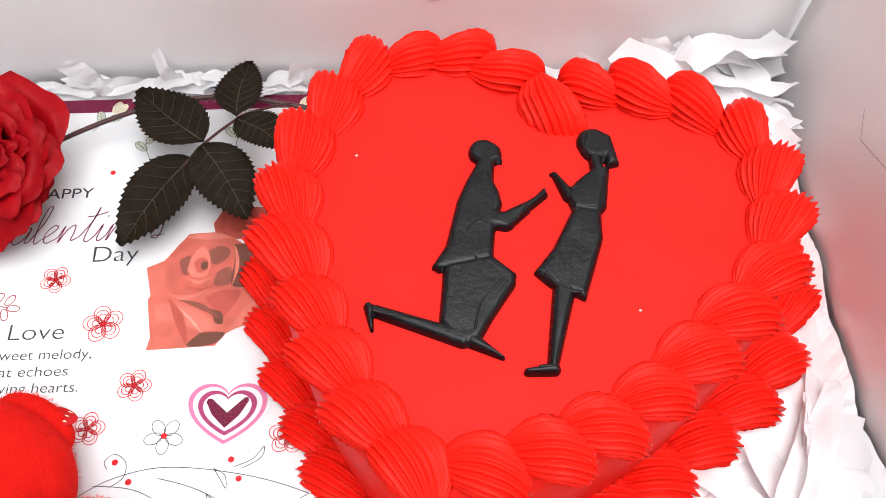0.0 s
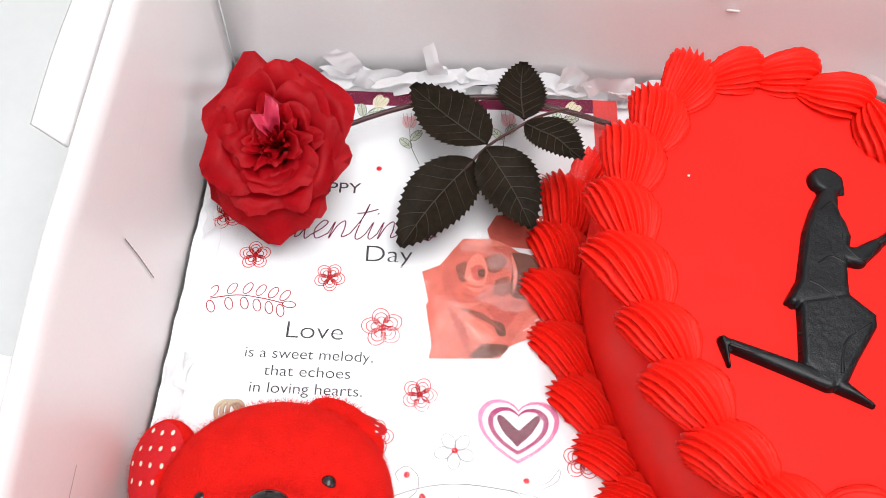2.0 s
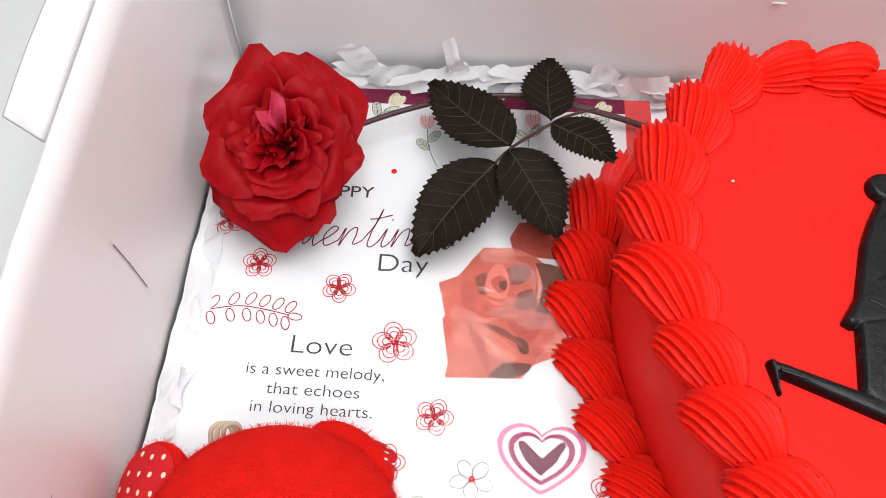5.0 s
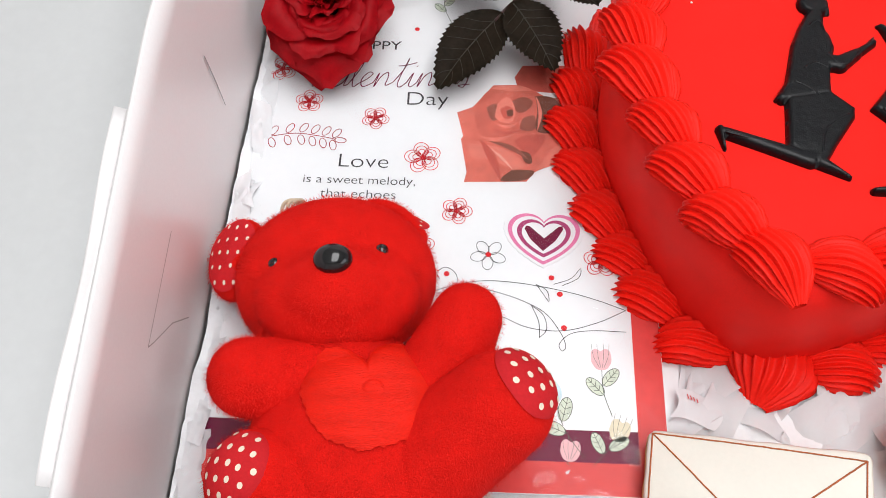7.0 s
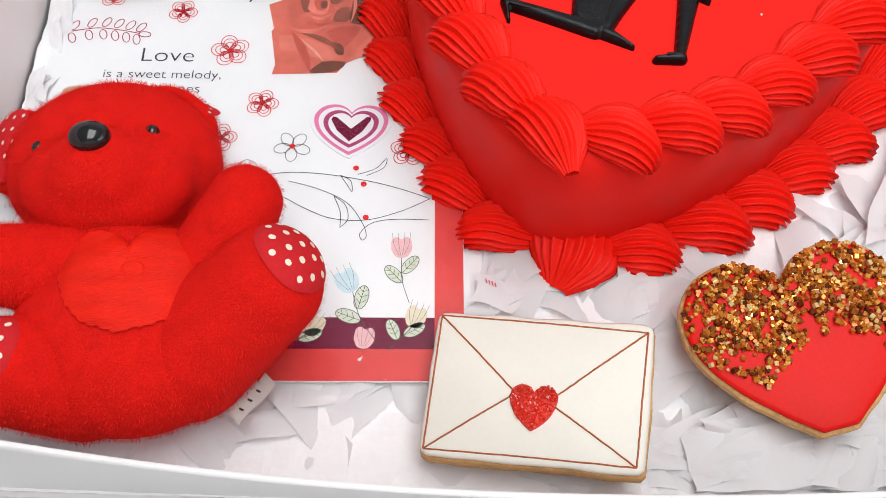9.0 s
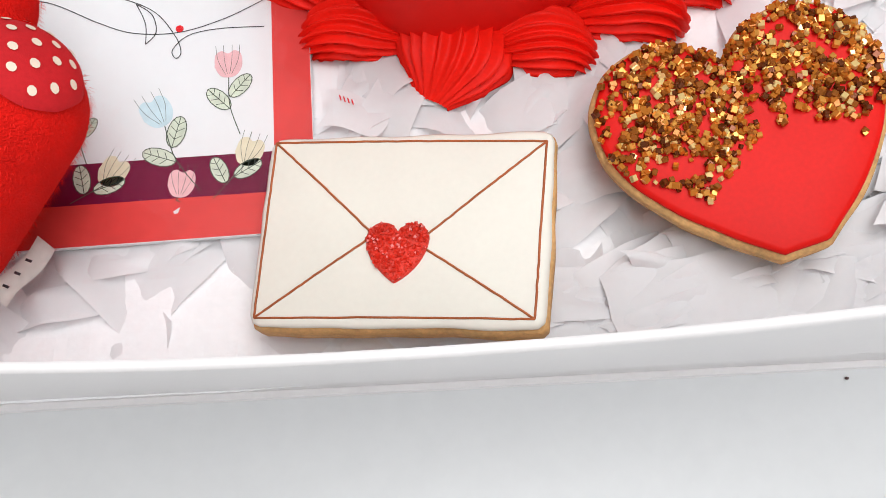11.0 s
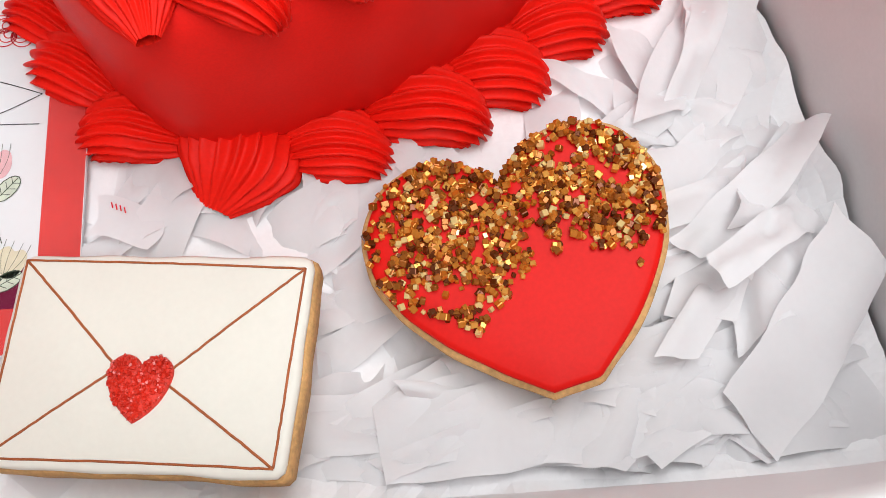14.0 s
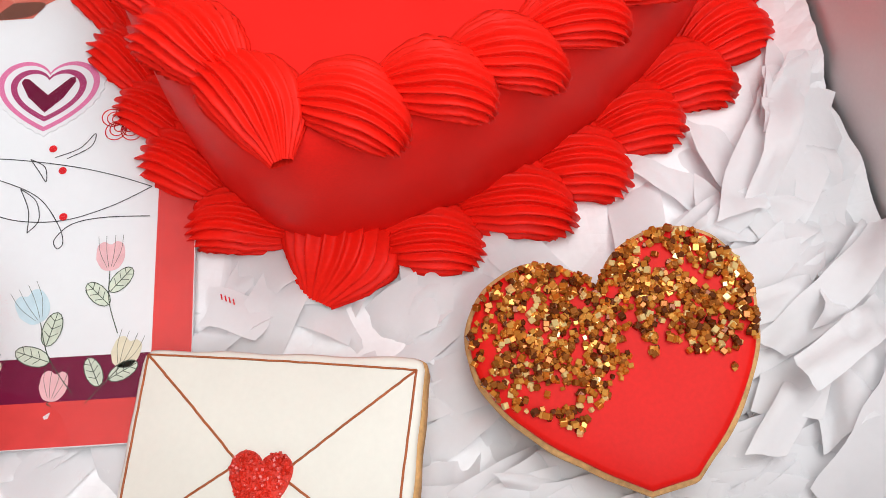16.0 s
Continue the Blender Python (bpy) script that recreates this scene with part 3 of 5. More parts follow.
def fold_lines(lines, parent, z, r):
    """Soft raised creases in the fondant."""
    for line in lines:
        a = smooth_line([(x, y, z) for x, y in line], 7)
        bm = tube(bmesh.new(), a, r, 8, r * 0.55)
        part("crease", bm, BLACK_FONDANT, parent)


wide = cutout("fondant_cutout", [
    ("c", (0.0185, 0.2385), (0.0200, 0.2375), 0.0062, 0.0062), ("p", [(0.022, 0.243), (0.0255, 0.240), (0.0258, 0.2335), (0.020, 0.233)], 0.0004),
    ("c", (0.0195, 0.233), (0.017, 0.224), 0.0036, 0.0055),
    ("p", [(0.012, 0.2245), (0.020, 0.227), (0.0235, 0.219), (0.0245, 0.213), (0.021, 0.199), (0.020, 0.187), (-0.0005, 0.1825), (-0.0025, 0.1838), (0.003, 0.193), (0.0078, 0.214)], 0.0008),
    ("c", (0.0165, 0.206), (0.026, 0.2045), 0.0040, 0.0042), ("c", (0.026, 0.2045), (0.034, 0.2105), 0.0040, 0.0026), ("c", (0.034, 0.2105), (0.0425, 0.2172), 0.0022, 0.0014), ("c", (0.039, 0.215), (0.0425, 0.2195), 0.0012, 0.0008),
    ("p", [(0.002, 0.184), (0.020, 0.188), (0.0285, 0.180), (0.028, 0.176), (0.019, 0.162), (0.014, 0.153), (0.008, 0.151), (0.0, 0.160), (0.001, 0.171)], 0.0008),
    ("c", (0.008, 0.1535), (-0.025, 0.1655), 0.0036, 0.0024), ("c", (-0.0270, 0.1670), (-0.0255, 0.1575), 0.0019, 0.0007),
    ("c", (0.012, 0.1525), (0.0225, 0.1458), 0.0030, 0.0008)], "glossy black fondant cutout, wide and bent, on the icing", 0.0888, 0.0044)
fold_lines([[(0.021, 0.2085), (0.0255, 0.2030), (0.030, 0.2040), (0.0345, 0.2110)], [(0.0105, 0.1995), (0.0155, 0.2030), (0.0205, 0.2005)], [(0.006, 0.192), (0.010, 0.190), (0.018, 0.183)],
            [(0.0145, 0.223), (0.0195, 0.2270), (0.0215, 0.218), (0.0205, 0.2100)], [(0.0125, 0.1560), (0.0155, 0.168), (0.0260, 0.1765)], [(-0.0255, 0.1645), (-0.0190, 0.1625), (-0.009, 0.1600)]], wide, 0.0928, 0.0008)
tall = cutout("fondant_cutout", [
    ("c", (0.0640, 0.2435), (0.0655, 0.2405), 0.0064, 0.0068), ("p", [(0.066, 0.249), (0.0715, 0.2455), (0.0735, 0.2325), (0.0700, 0.2315)], 0.0010),
    ("c", (0.0645, 0.235), (0.0655, 0.2275), 0.0026, 0.0032),
    ("p", [(0.0555, 0.2225), (0.0645, 0.2305), (0.0695, 0.2295), (0.0665, 0.211), (0.0635, 0.207), (0.0535, 0.2095), (0.0515, 0.2165)], 0.0006),
    ("c", (0.0525, 0.2165), (0.0475, 0.2265), 0.0028, 0.0013), ("c", (0.0475, 0.2265), (0.0460, 0.2275), 0.0012, 0.0008),
    ("p", [(0.0540, 0.2105), (0.0640, 0.209), (0.0635, 0.196), (0.0545, 0.1695), (0.0475, 0.1735), (0.0420, 0.1755), (0.0365, 0.1810), (0.0445, 0.1915)], 0.0006),
    ("c", (0.0475, 0.176), (0.0405, 0.1425), 0.0046, 0.0022), ("c", (0.0410, 0.1410), (0.0312, 0.1402), 0.0023, 0.0015)],
    "glossy black fondant cutout, tall and narrow, on the icing", 0.0888, 0.0044)
fold_lines([[(0.0620, 0.2465), (0.0605, 0.2400), (0.0625, 0.2350)], [(0.0525, 0.2165), (0.0550, 0.2115), (0.0630, 0.2105)], [(0.0400, 0.1800), (0.0445, 0.1745), (0.0500, 0.1715), (0.0540, 0.1720)],
            [(0.0350, 0.1410), (0.0385, 0.1415), (0.0410, 0.1410)], [(0.0670, 0.2240), (0.0630, 0.2080), (0.0600, 0.1890)], [(0.0530, 0.2185), (0.0570, 0.2200), (0.0600, 0.2240)]], tall, 0.0928, 0.0008)

# ---- envelope cookie ----


def layered(pts, rings, wobble=0.0):
    """A slab whose rings draw in towards the middle."""
    mid = Vector((0.0, 0.0))

    def fn(u, v):
        p = pts[int(round(u * len(pts))) % len(pts)]
        z, inset = rings[int(round(v * (len(rings) - 1)))]
        d = mid - p
        q = p + d * min(1.0, inset / d.length)
        k = wobble if inset < 0.01 else 0
        return (q.x + k * noise.noise((q.x * 90, q.y * 90, z * 60)), q.y + k * noise.noise((q.x * 90, q.y * 90, z * 60 + 9)), z)
    return surface(fn, len(pts), len(rings) - 1, wrap_u=True)


def tilt_plane(points):
    """The pose of a thing whose top runs through a first point, with its slopes along x and y."""
    (x, y, z), sx, sy, turn = points
    n = Vector((-sx, -sy, 1)).normalized()
    q = Vector((0, 0, 1)).rotation_difference(n)
    return Matrix.Translation((x, y, z)) @ q.to_matrix().to_4x4() @ Matrix.Rotation(radians(turn), 4, "Z")


def rounded_rect(hx, hy, r, n=6):
    out = []
    for cx, cy, a0 in ((hx - r, hy - r, 0), (-hx + r, hy - r, 90), (-hx + r, -hy + r, 180), (hx - r, -hy + r, 270)):
        for k in range(n + 1):
            a = radians(a0 + 90 * k / n)
            out.append(Vector((cx + r * math.cos(a), cy + r * math.sin(a))))
    return out


ENVELOPE_AT = tilt_plane(((-0.0118, 0.0244, 0.0386), 0.205, -0.036, -6.9))
env = empty("envelope_cookie", "rectangular cookie iced in cream like an envelope", "cookie")
env.matrix_world = ENVELOPE_AT
EX, EY = 0.0424, 0.0296


def taper(pts):
    return [Vector((p.x * (1 + 0.012 * p.y / EY), p.y)) for p in pts]


part("cookie_base", stacked(taper(resample(rounded_rect(EX, EY, 0.003), 120)), [(-0.0105, 0.001), (-0.0095, 0.0), (-0.0045, -0.0003), (-0.0025, 0.0004), (-0.0022, 0.002)], wobble=0.0007), COOKIE, env, "golden baked cookie edge")
part("icing", stacked(taper(resample(rounded_rect(EX - 0.0006, EY - 0.0006, 0.003), 120)), [(-0.0026, 0.0), (-0.0012, -0.0003), (-0.0003, 0.0005), (0.0, 0.0016)], wobble=0.0005), CREAM_ICING, env, "smooth cream royal icing")


def piped_line(pts, r, seed):
    bm = bmesh.new()
    a = smooth_line([Vector((p[0], p[1], 0)) for p in pts], 14)
    a = [Vector((p.x + 0.00018 * noise.noise((p.x * 500, p.y * 500, seed)), p.y + 0.00018 * noise.noise((p.x * 500, p.y * 500, seed + 5)), 0.0001)) for p in a]
    return tube(bm, a, r, 6)


TL, TR, BR, BL = (-0.0406, 0.0277), (0.0403, 0.0255), (0.0385, -0.0268), (-0.0398, -0.0270)
for k, (a, b) in enumerate(((TL, TR), (TR, BR), (BR, BL), (BL, TL))):
    part("icing_line", piped_line([a, ((a[0] + b[0]) / 2, (a[1] + b[1]) / 2 + 0.0003), b], 0.00034, k), BROWN_LINE, env, "thin copper brown piped line")
for k, (a, b) in enumerate(((TL, (-0.0085, -0.0015)), (TR, (0.0068, -0.0035)), (BL, (-0.0095, -0.004)), (BR, (0.0080, -0.007)))):
    part("icing_line", piped_line([a, ((a[0] + b[0]) / 2, (a[1] + b[1]) / 2 + 0.0002), b], 0.00036, 10 + k), BROWN_LINE, env, "thin copper brown piped line")
seal = [Vector((p.x - 0.0004, p.y - 0.0068)) for p in heart_ring(0.0090, 0.0100, 0.0078, 0.0030, 70, 0.9)]
part("heart_seal", stacked(seal, [(-0.0003, 0.0), (0.0006, 0.0001), (0.0011, 0.0009)], wobble=0.0004), RED_SUGAR, env, "red glittery heart seal")
rnd = random.Random(9)
bm = bmesh.new()
grains = 0
while grains < 420:
    gx, gy = rnd.uniform(-0.0095, 0.0088), rnd.uniform(-0.0172, 0.0014)
    if polygon_d(np.array((gx, gy)), [tuple(p) for p in seal]) > -0.0002:
        continue
    gs = rnd.uniform(0.00045, 0.00085)
    bmesh.ops.create_cube(bm, size=gs, matrix=Matrix.Translation((gx, gy, 0.0011 + rnd.uniform(0, 0.0003))) @ Euler((rnd.uniform(0, 3), rnd.uniform(0, 3), rnd.uniform(0, 3))).to_matrix().to_4x4())
    grains += 1
tagged(part("sugar_layer", bm, RED_GRAIN, env, "sparkling red sugar grains", False), kind="stuff")

# ---- heart cookie ----
HEART_COOKIE_AT = tilt_plane(((0.0888, 0.0462, 0.0445), 0.15, 0.15, 12.3))
hc = empty("heart_cookie", "red iced heart cookie topped with gold sugar crystals", "cookie")
hc.matrix_world = HEART_COOKIE_AT
hco = [Vector((p.x * (1.03 if p.x > 0 else 1.0) - 0.10 * min(0.0, p.y), max(p.y, -0.0378 + 0.05 * p.x))) for p in heart_ring(0.0422, 0.0425, 0.0352, 0.0125, 140, 1.02)]
part("cookie_base", layered(hco, [(-0.0088, 1.0), (-0.0088, 0.001), (-0.0078, 0.0), (-0.0040, -0.0002), (-0.0026, 0.0003), (-0.0022, 0.002)], 0.0006), COOKIE, hc, "golden baked cookie edge")
part("icing", layered(hco, [(-0.0026, 0.0018), (-0.0012, 0.0015), (-0.0004, 0.0020), (0.0, 0.0034), (0.0001, 0.012), (0.0001, 1.0)], 0.0003), RED_ROYAL, hc, "smooth red royal icing")


def in_outline(x, y, pts):
    hit = False
    n = len(pts)
    for i in range(n):
        a, b = pts[i], pts[(i + 1) % n]
        if (a.y > y) != (b.y > y) and x < (b.x - a.x) * (y - a.y) / (b.y - a.y) + a.x:
            hit = not hit
    return hit


def crystal_places(count, seed):
    """Sugar lies thick over both lobes and runs out in a slanting, uneven edge."""
    rnd = random.Random(seed)
    inner = [p * 0.965 for p in hco]
    out = []
    while len(out) < count:
        x, y = rnd.uniform(-0.044, 0.044), rnd.uniform(-0.036, 0.038)
        edge = float(np.interp(x, (-0.040, -0.030, -0.017, -0.010, 0.0, 0.009, 0.013, 0.017, 0.023, 0.030, 0.036), (-0.002, -0.008, -0.016, -0.012, -0.003, -0.001, 0.004, 0.000, -0.004, -0.010, -0.004)))
        edge += 0.003 * noise.noise((x * 160, 4.2, 0))
        if y < edge or not in_outline(x, y, inner):
            continue
        if y < edge + 0.005 and rnd.random() < 0.35:
            continue
        if noise.noise((x * 95, y * 95, 8.8)) < -0.36 and rnd.random() < 0.85 or (x < -0.030 and y > 0.016 and rnd.random() < 0.5):
            continue
        out.append((x, y))
    return out


def crystal_matrix(x, y, rnd):
    s = rnd.uniform(0.0012, 0.0020)
    return Matrix.Translation((x, y, s * 0.45 + rnd.choice((0, 0, 0, 0.0008)))) @ Euler((rnd.uniform(-0.6, 0.6), rnd.uniform(-0.6, 0.6), rnd.uniform(0, 3.1))).to_matrix().to_4x4() @ Matrix.Diagonal((s, s * rnd.uniform(0.8, 1.2), s, 1))


crystal_bm = bmesh.new()
bmesh.ops.create_cube(crystal_bm, size=1.0)
bmesh.ops.bevel(crystal_bm, geom=crystal_bm.edges[:], offset=0.10, segments=1, affect="EDGES")
CRYSTAL = mesh_of(crystal_bm, GOLD_SUGAR, False, "sugar_crystal")
rnd = random.Random(77)
places = crystal_places(1400, 5)
for x, y in places[:290]:
    ob = new("sugar_crystal", CRYSTAL)
    ob.parent = hc
    ob.matrix_local = crystal_matrix(x, y, rnd)
verts, faces = [], []
base_v = [v.co.copy() for v in CRYSTAL.vertices]
base_f = [tuple(p.vertices) for p in CRYSTAL.polygons]
for x, y in places[290:]:
    m = crystal_matrix(x, y, rnd)
    o = len(verts)
    verts += [m @ v for v in base_v]
    faces += [tuple(i + o for i in f) for f in base_f]
me = bpy.data.meshes.new("sugar_layer")
me.from_pydata(verts, [], faces)
me.materials.append(GOLD_LAYER)
layer = new("sugar_layer", me)
layer.parent = hc
tagged(layer, "scattered gold and brown sugar crystals", kind="stuff")

# ---- greeting card ----
CARD_Z = 0.0150
card = empty("greeting_card", "white printed greeting card with flowers and red border", "card", (-0.148, 0.18, CARD_Z))
CARD_TURN = Matrix.Translation((-0.148, 0.18, 0)) @ Matrix.Rotation(radians(1.6), 4, "Z")


def on_card(x, y):
    p = CARD_TURN @ Vector((x, y, 0))
    return (p.x, p.y)


def card_rect(x0, x1, y0, y1):
    return [on_card(x0, y0), on_card(x1, y0), on_card(x1, y1), on_card(x0, y1)]


bm = stacked([Vector(p) for p in resample(card_rect(-0.093, 0.106, -0.149, 0.153), 80)], [(CARD_Z - 0.0016, 0), (CARD_Z, 0)])
part("card_sheet", bm, CARD_WHITE, card, smooth=False)
Z1, Z2, Z3, Z4, Z5 = (CARD_Z + 0.00008 * k for k in range(1, 6))
part("border", flat(bmesh.new(), card_rect(0.0935, 0.1058, -0.1488, 0.1528), Z1), INK_CORAL, card, "coral red printed border", False)
part("border", flat(bmesh.new(), card_rect(-0.0928, 0.0935, -0.1488, -0.1350), Z1), INK_CORAL, card, "coral red printed border", False)
part("band", flat(bmesh.new(), card_rect(-0.0928, 0.0935, -0.1350, -0.1210), Z1), INK_WINE, card, "wine red printed band", False)
part("band", flat(bmesh.new(), card_rect(-0.0928, 0.0935, 0.1440, 0.1528), Z1), INK_WINE, card, "wine red printed band", False)

word("lettering", "HAPPY", -0.2015, 0.2680, 0.0295, 0.0060, INK_BLACK, card, Z2, 1.5)
# strokes of a slanted hand: each letter in a box one high, with its advance
HAND = {
    "V": (1.5, [[(0.0, 1.9), (0.25, 2.1), (0.45, 1.0), (0.6, 0.0), (1.0, 1.2), (1.5, 2.2)]]),
    "a": (0.95, [[(0.8, 0.9), (0.4, 1.0), (0.05, 0.5), (0.25, 0.0), (0.65, 0.3), (0.8, 0.9), (0.75, 0.1), (0.95, 0.15)]]),
    "l": (0.55, [[(0.0, 0.15), (0.35, 1.2), (0.42, 2.1), (0.2, 2.0), (0.15, 0.8), (0.3, 0.0), (0.55, 0.2)]]),
    "e": (0.80, [[(0.0, 0.2), (0.4, 0.55), (0.6, 0.9), (0.35, 1.0), (0.1, 0.5), (0.3, 0.0), (0.8, 0.3)]]),
    "n": (1.05, [[(0.0, 0.3), (0.15, 0.95), (0.1, 0.0), (0.3, 0.7), (0.6, 1.0), (0.7, 0.6), (0.7, 0.1), (1.05, 0.3)]]),
    "t": (0.75, [[(0.0, 0.3), (0.35, 1.2), (0.45, 2.0), (0.3, 0.8), (0.3, 0.1), (0.5, 0.0), (0.75, 0.3)], [(0.0, 1.45), (0.4, 1.5), (0.95, 1.7)]]),
    "i": (0.55, [[(0.0, 0.3), (0.2, 0.95), (0.15, 0.2), (0.3, 0.0), (0.55, 0.3)], [(0.26, 1.40), (0.30, 1.48)]]),
    "'": (0.35, [[(0.2, 2.0), (0.15, 1.6)]]),
    "s": (0.70, [[(0.0, 0.2), (0.4, 1.0), (0.5, 0.5), (0.4, 0.0), (0.1, 0.1), (0.7, 0.2)]])}


def handwriting(text, x, y, size, turn, slant):
    bm = bmesh.new()
    at = 0.0
    for ch in text:
        step, strokes = HAND[ch]
        for line in strokes:
            pts = []
            for px, py in line:
                qx, qy = (at + px + slant * py) * size, py * size
                pts.append((x + qx * math.cos(turn) - qy * math.sin(turn), y + qx * math.sin(turn) + qy * math.cos(turn), 0))
            ribbon(bm, smooth_line(pts, 7), 0.00055, Z2)
        at += step
    part("lettering", bm, INK_WINE, card, "wine red handwritten lettering", False)


handwriting("Valentine's", -0.2225, 0.2405, 0.0098, radians(3.0), 0.25)
word("lettering", "Day", -0.1655, 0.2315, 0.0215, 0.0088, INK_BLACK, card, Z2, 2.0, 0, -0.012)
word("lettering", "Love", -0.1965, 0.1905, 0.0250, 0.0082, INK_BLACK, card, Z2, 1.2, 0, -0.014)
word("lettering", "is a sweet melody,", -0.2130, 0.1802, 0.0560, 0.0050, INK_BLACK, card, Z2, 1.2, 0, -0.010)
word("lettering", "that echoes", -0.2035, 0.1722, 0.0375, 0.0050, INK_BLACK, card, Z2, 1.2, 0, -0.010)
word("lettering", "in loving hearts.", -0.2085, 0.1642, 0.0485, 0.0050, INK_BLACK, card, Z2, 1.2, 0, -0.010)


def ring_pts(x, y, rx, ry, turn=0.0, n=20, a0=0.0, a1=math.tau):
    c, s = math.cos(turn), math.sin(turn)
    out = []
    for k in range(n):
        a = a0 + (a1 - a0) * k / n
        px, py = rx * math.cos(a), ry * math.sin(a)
        out.append((x + c * px - s * py, y + s * px + c * py))
    return out


def doodle_flower(x, y, r, turn):
    """A five-petalled line flower of nested loops, with a red heart."""
    bm = bmesh.new()
    for k in range(5):
        a = turn + k * math.tau / 5
        for f in (1.0, 0.76, 0.52):
            d = r * (0.06 + 0.49 * f)
            ribbon(bm, ring_pts(x + d * math.cos(a), y + d * math.sin(a), r * 0.47 * f, r * 0.42 * f, a), 0.00038, Z2, True)
    ob = part("printed_flower", bm, INK_RED, card, "red line-drawn flower", False)
    bm = bmesh.new()
    star = [(x + r * (0.30 if k % 2 else 0.10) * math.cos(turn + k * math.tau / 10 + 0.6), y + r * (0.30 if k % 2 else 0.10) * math.sin(turn + k * math.tau / 10 + 0.6)) for k in range(10)]
    part("flower_heart", flat(bm, star, Z3), INK_RED, ob, "", False)


for k, (x, y, r) in enumerate(((-0.217, 0.231, 0.0072), (-0.181, 0.222, 0.0070), (-0.1545, 0.1985, 0.0092), (-0.1355, 0.168, 0.0075), (-0.2345, 0.252, 0.0078), (-0.1525, 0.148, 0.0075), (-0.083, 0.279, 0.0085), (-0.066, 0.144, 0.0080))):
    doodle_flower(x, y, r, 0.4 + k * 0.7)

# leafy twig
bm = bmesh.new()
spine = smooth_line([(-0.2365, 0.2065, 0), (-0.222, 0.2098, 0), (-0.210, 0.2090, 0), (-0.200, 0.2072, 0)], 8)
ribbon(bm, spine, 0.00045, Z2)
for k in range(6):
    p = spine[2 + k * 4]
    for side in (1, -1):
        a = 0.0 + side * 1.15 - 0.03 * k
        ribbon(bm, ring_pts(p.x + 0.0042 * math.cos(a) - 0.0004, p.y + 0.0042 * math.sin(a), 0.0031, 0.0017, a), 0.00042, Z2, True)
ribbon(bm, ring_pts(-0.1975, 0.2068, 0.0030, 0.0016, -0.1), 0.00042, Z2, True)
part("printed_twig", bm, INK_TWIG, card, "red line-drawn leafy twig", False)

# photo of a rose: overlapping flat tones


def tone(pts, z, k, label=""):
    return part("photo_tone", flat(bmesh.new(), [(p.x, p.y) for p in smooth_line([(*q, 0) for q in pts + pts[:1]], 5)[:-1]], z), PHOTO[k], photo, label, False)


photo = part("printed_rose", flat(bmesh.new(), [(-0.1330, 0.1850), (-0.1020, 0.1870), (-0.0980, 0.1930), (-0.0860, 0.2000), (-0.0700, 0.2080), (-0.0700, 0.2420), (-0.0930, 0.2400), (-0.0990, 0.2445), (-0.1070, 0.2480), (-0.1210, 0.2470), (-0.1310, 0.2320), (-0.1390, 0.2280), (-0.1350, 0.2130), (-0.1360, 0.2110), (-0.1320, 0.1910)], Z2), PHOTO[0], card, "printed picture of a dusty red rose", False)
part("printed_rose", flat(bmesh.new(), [(-0.1100, 0.2530), (-0.1085, 0.2475), (-0.0990, 0.2440), (-0.0700, 0.2430), (-0.0700, 0.2620), (-0.0900, 0.2625), (-0.1060, 0.2612)], Z1 + 0.00004), PHOTO[1], card, "printed picture of a dusty red rosebud", False)


def lens(x0, y0, x1, y1, w, k, z, bow=0.0):
    """A petal's shade: a long spindle from one point to another, bowed to one side."""
    d = Vector((x1 - x0, y1 - y0))
    n = Vector((-d.y, d.x)).normalized()
    up = [(x0 + d.x * f + n.x * (bow + w) * math.sin(math.pi * f), y0 + d.y * f + n.y * (bow + w) * math.sin(math.pi * f)) for f in np.linspace(0, 1, 7)]
    low = [(x0 + d.x * f + n.x * (bow - w) * math.sin(math.pi * f), y0 + d.y * f + n.y * (bow - w) * math.sin(math.pi * f)) for f in np.linspace(1, 0, 7)[1:-1]]
    return tone(up + low, z, k)


# outer petals, the dark hollows between them, the rolled heart and its bright rims
tone([(-0.130, 0.226), (-0.126, 0.214), (-0.117, 0.211), (-0.108, 0.216), (-0.093, 0.219), (-0.091, 0.236), (-0.100, 0.244), (-0.120, 0.245), (-0.128, 0.236)], Z3, 6)
tone([(-0.099, 0.241), (-0.089, 0.240), (-0.084, 0.229), (-0.090, 0.218), (-0.098, 0.219), (-0.0975, 0.232)], Z3 + 0.00003, 4)
tone([(-0.124, 0.232), (-0.119, 0.2345), (-0.117, 0.226), (-0.121, 0.224)], Z3 + 0.00003, 2)
tone([(-0.111, 0.237), (-0.105, 0.240), (-0.100, 0.237), (-0.103, 0.231), (-0.108, 0.230)], Z3 + 0.00003, 2)
tone([(-0.105, 0.226), (-0.099, 0.228), (-0.099, 0.219), (-0.106, 0.219)], Z3 + 0.00003, 2)
tone([(-0.1195, 0.226), (-0.118, 0.235), (-0.113, 0.2395), (-0.109, 0.232), (-0.110, 0.224), (-0.115, 0.2225)], Z3 + 0.00006, 3)
tone([(-0.1170, 0.231), (-0.1135, 0.2335), (-0.1100, 0.231), (-0.1105, 0.2265), (-0.1145, 0.2255)], Z3 + 0.00009, 1)
tone([(-0.1135, 0.2305), (-0.1105, 0.2312), (-0.1102, 0.2275), (-0.1128, 0.2270)], Z3 + 0.00012, 4)
lens(-0.1195, 0.2225, -0.1070, 0.2235, 0.0010, 3, Z3 + 0.00012, -0.0030)
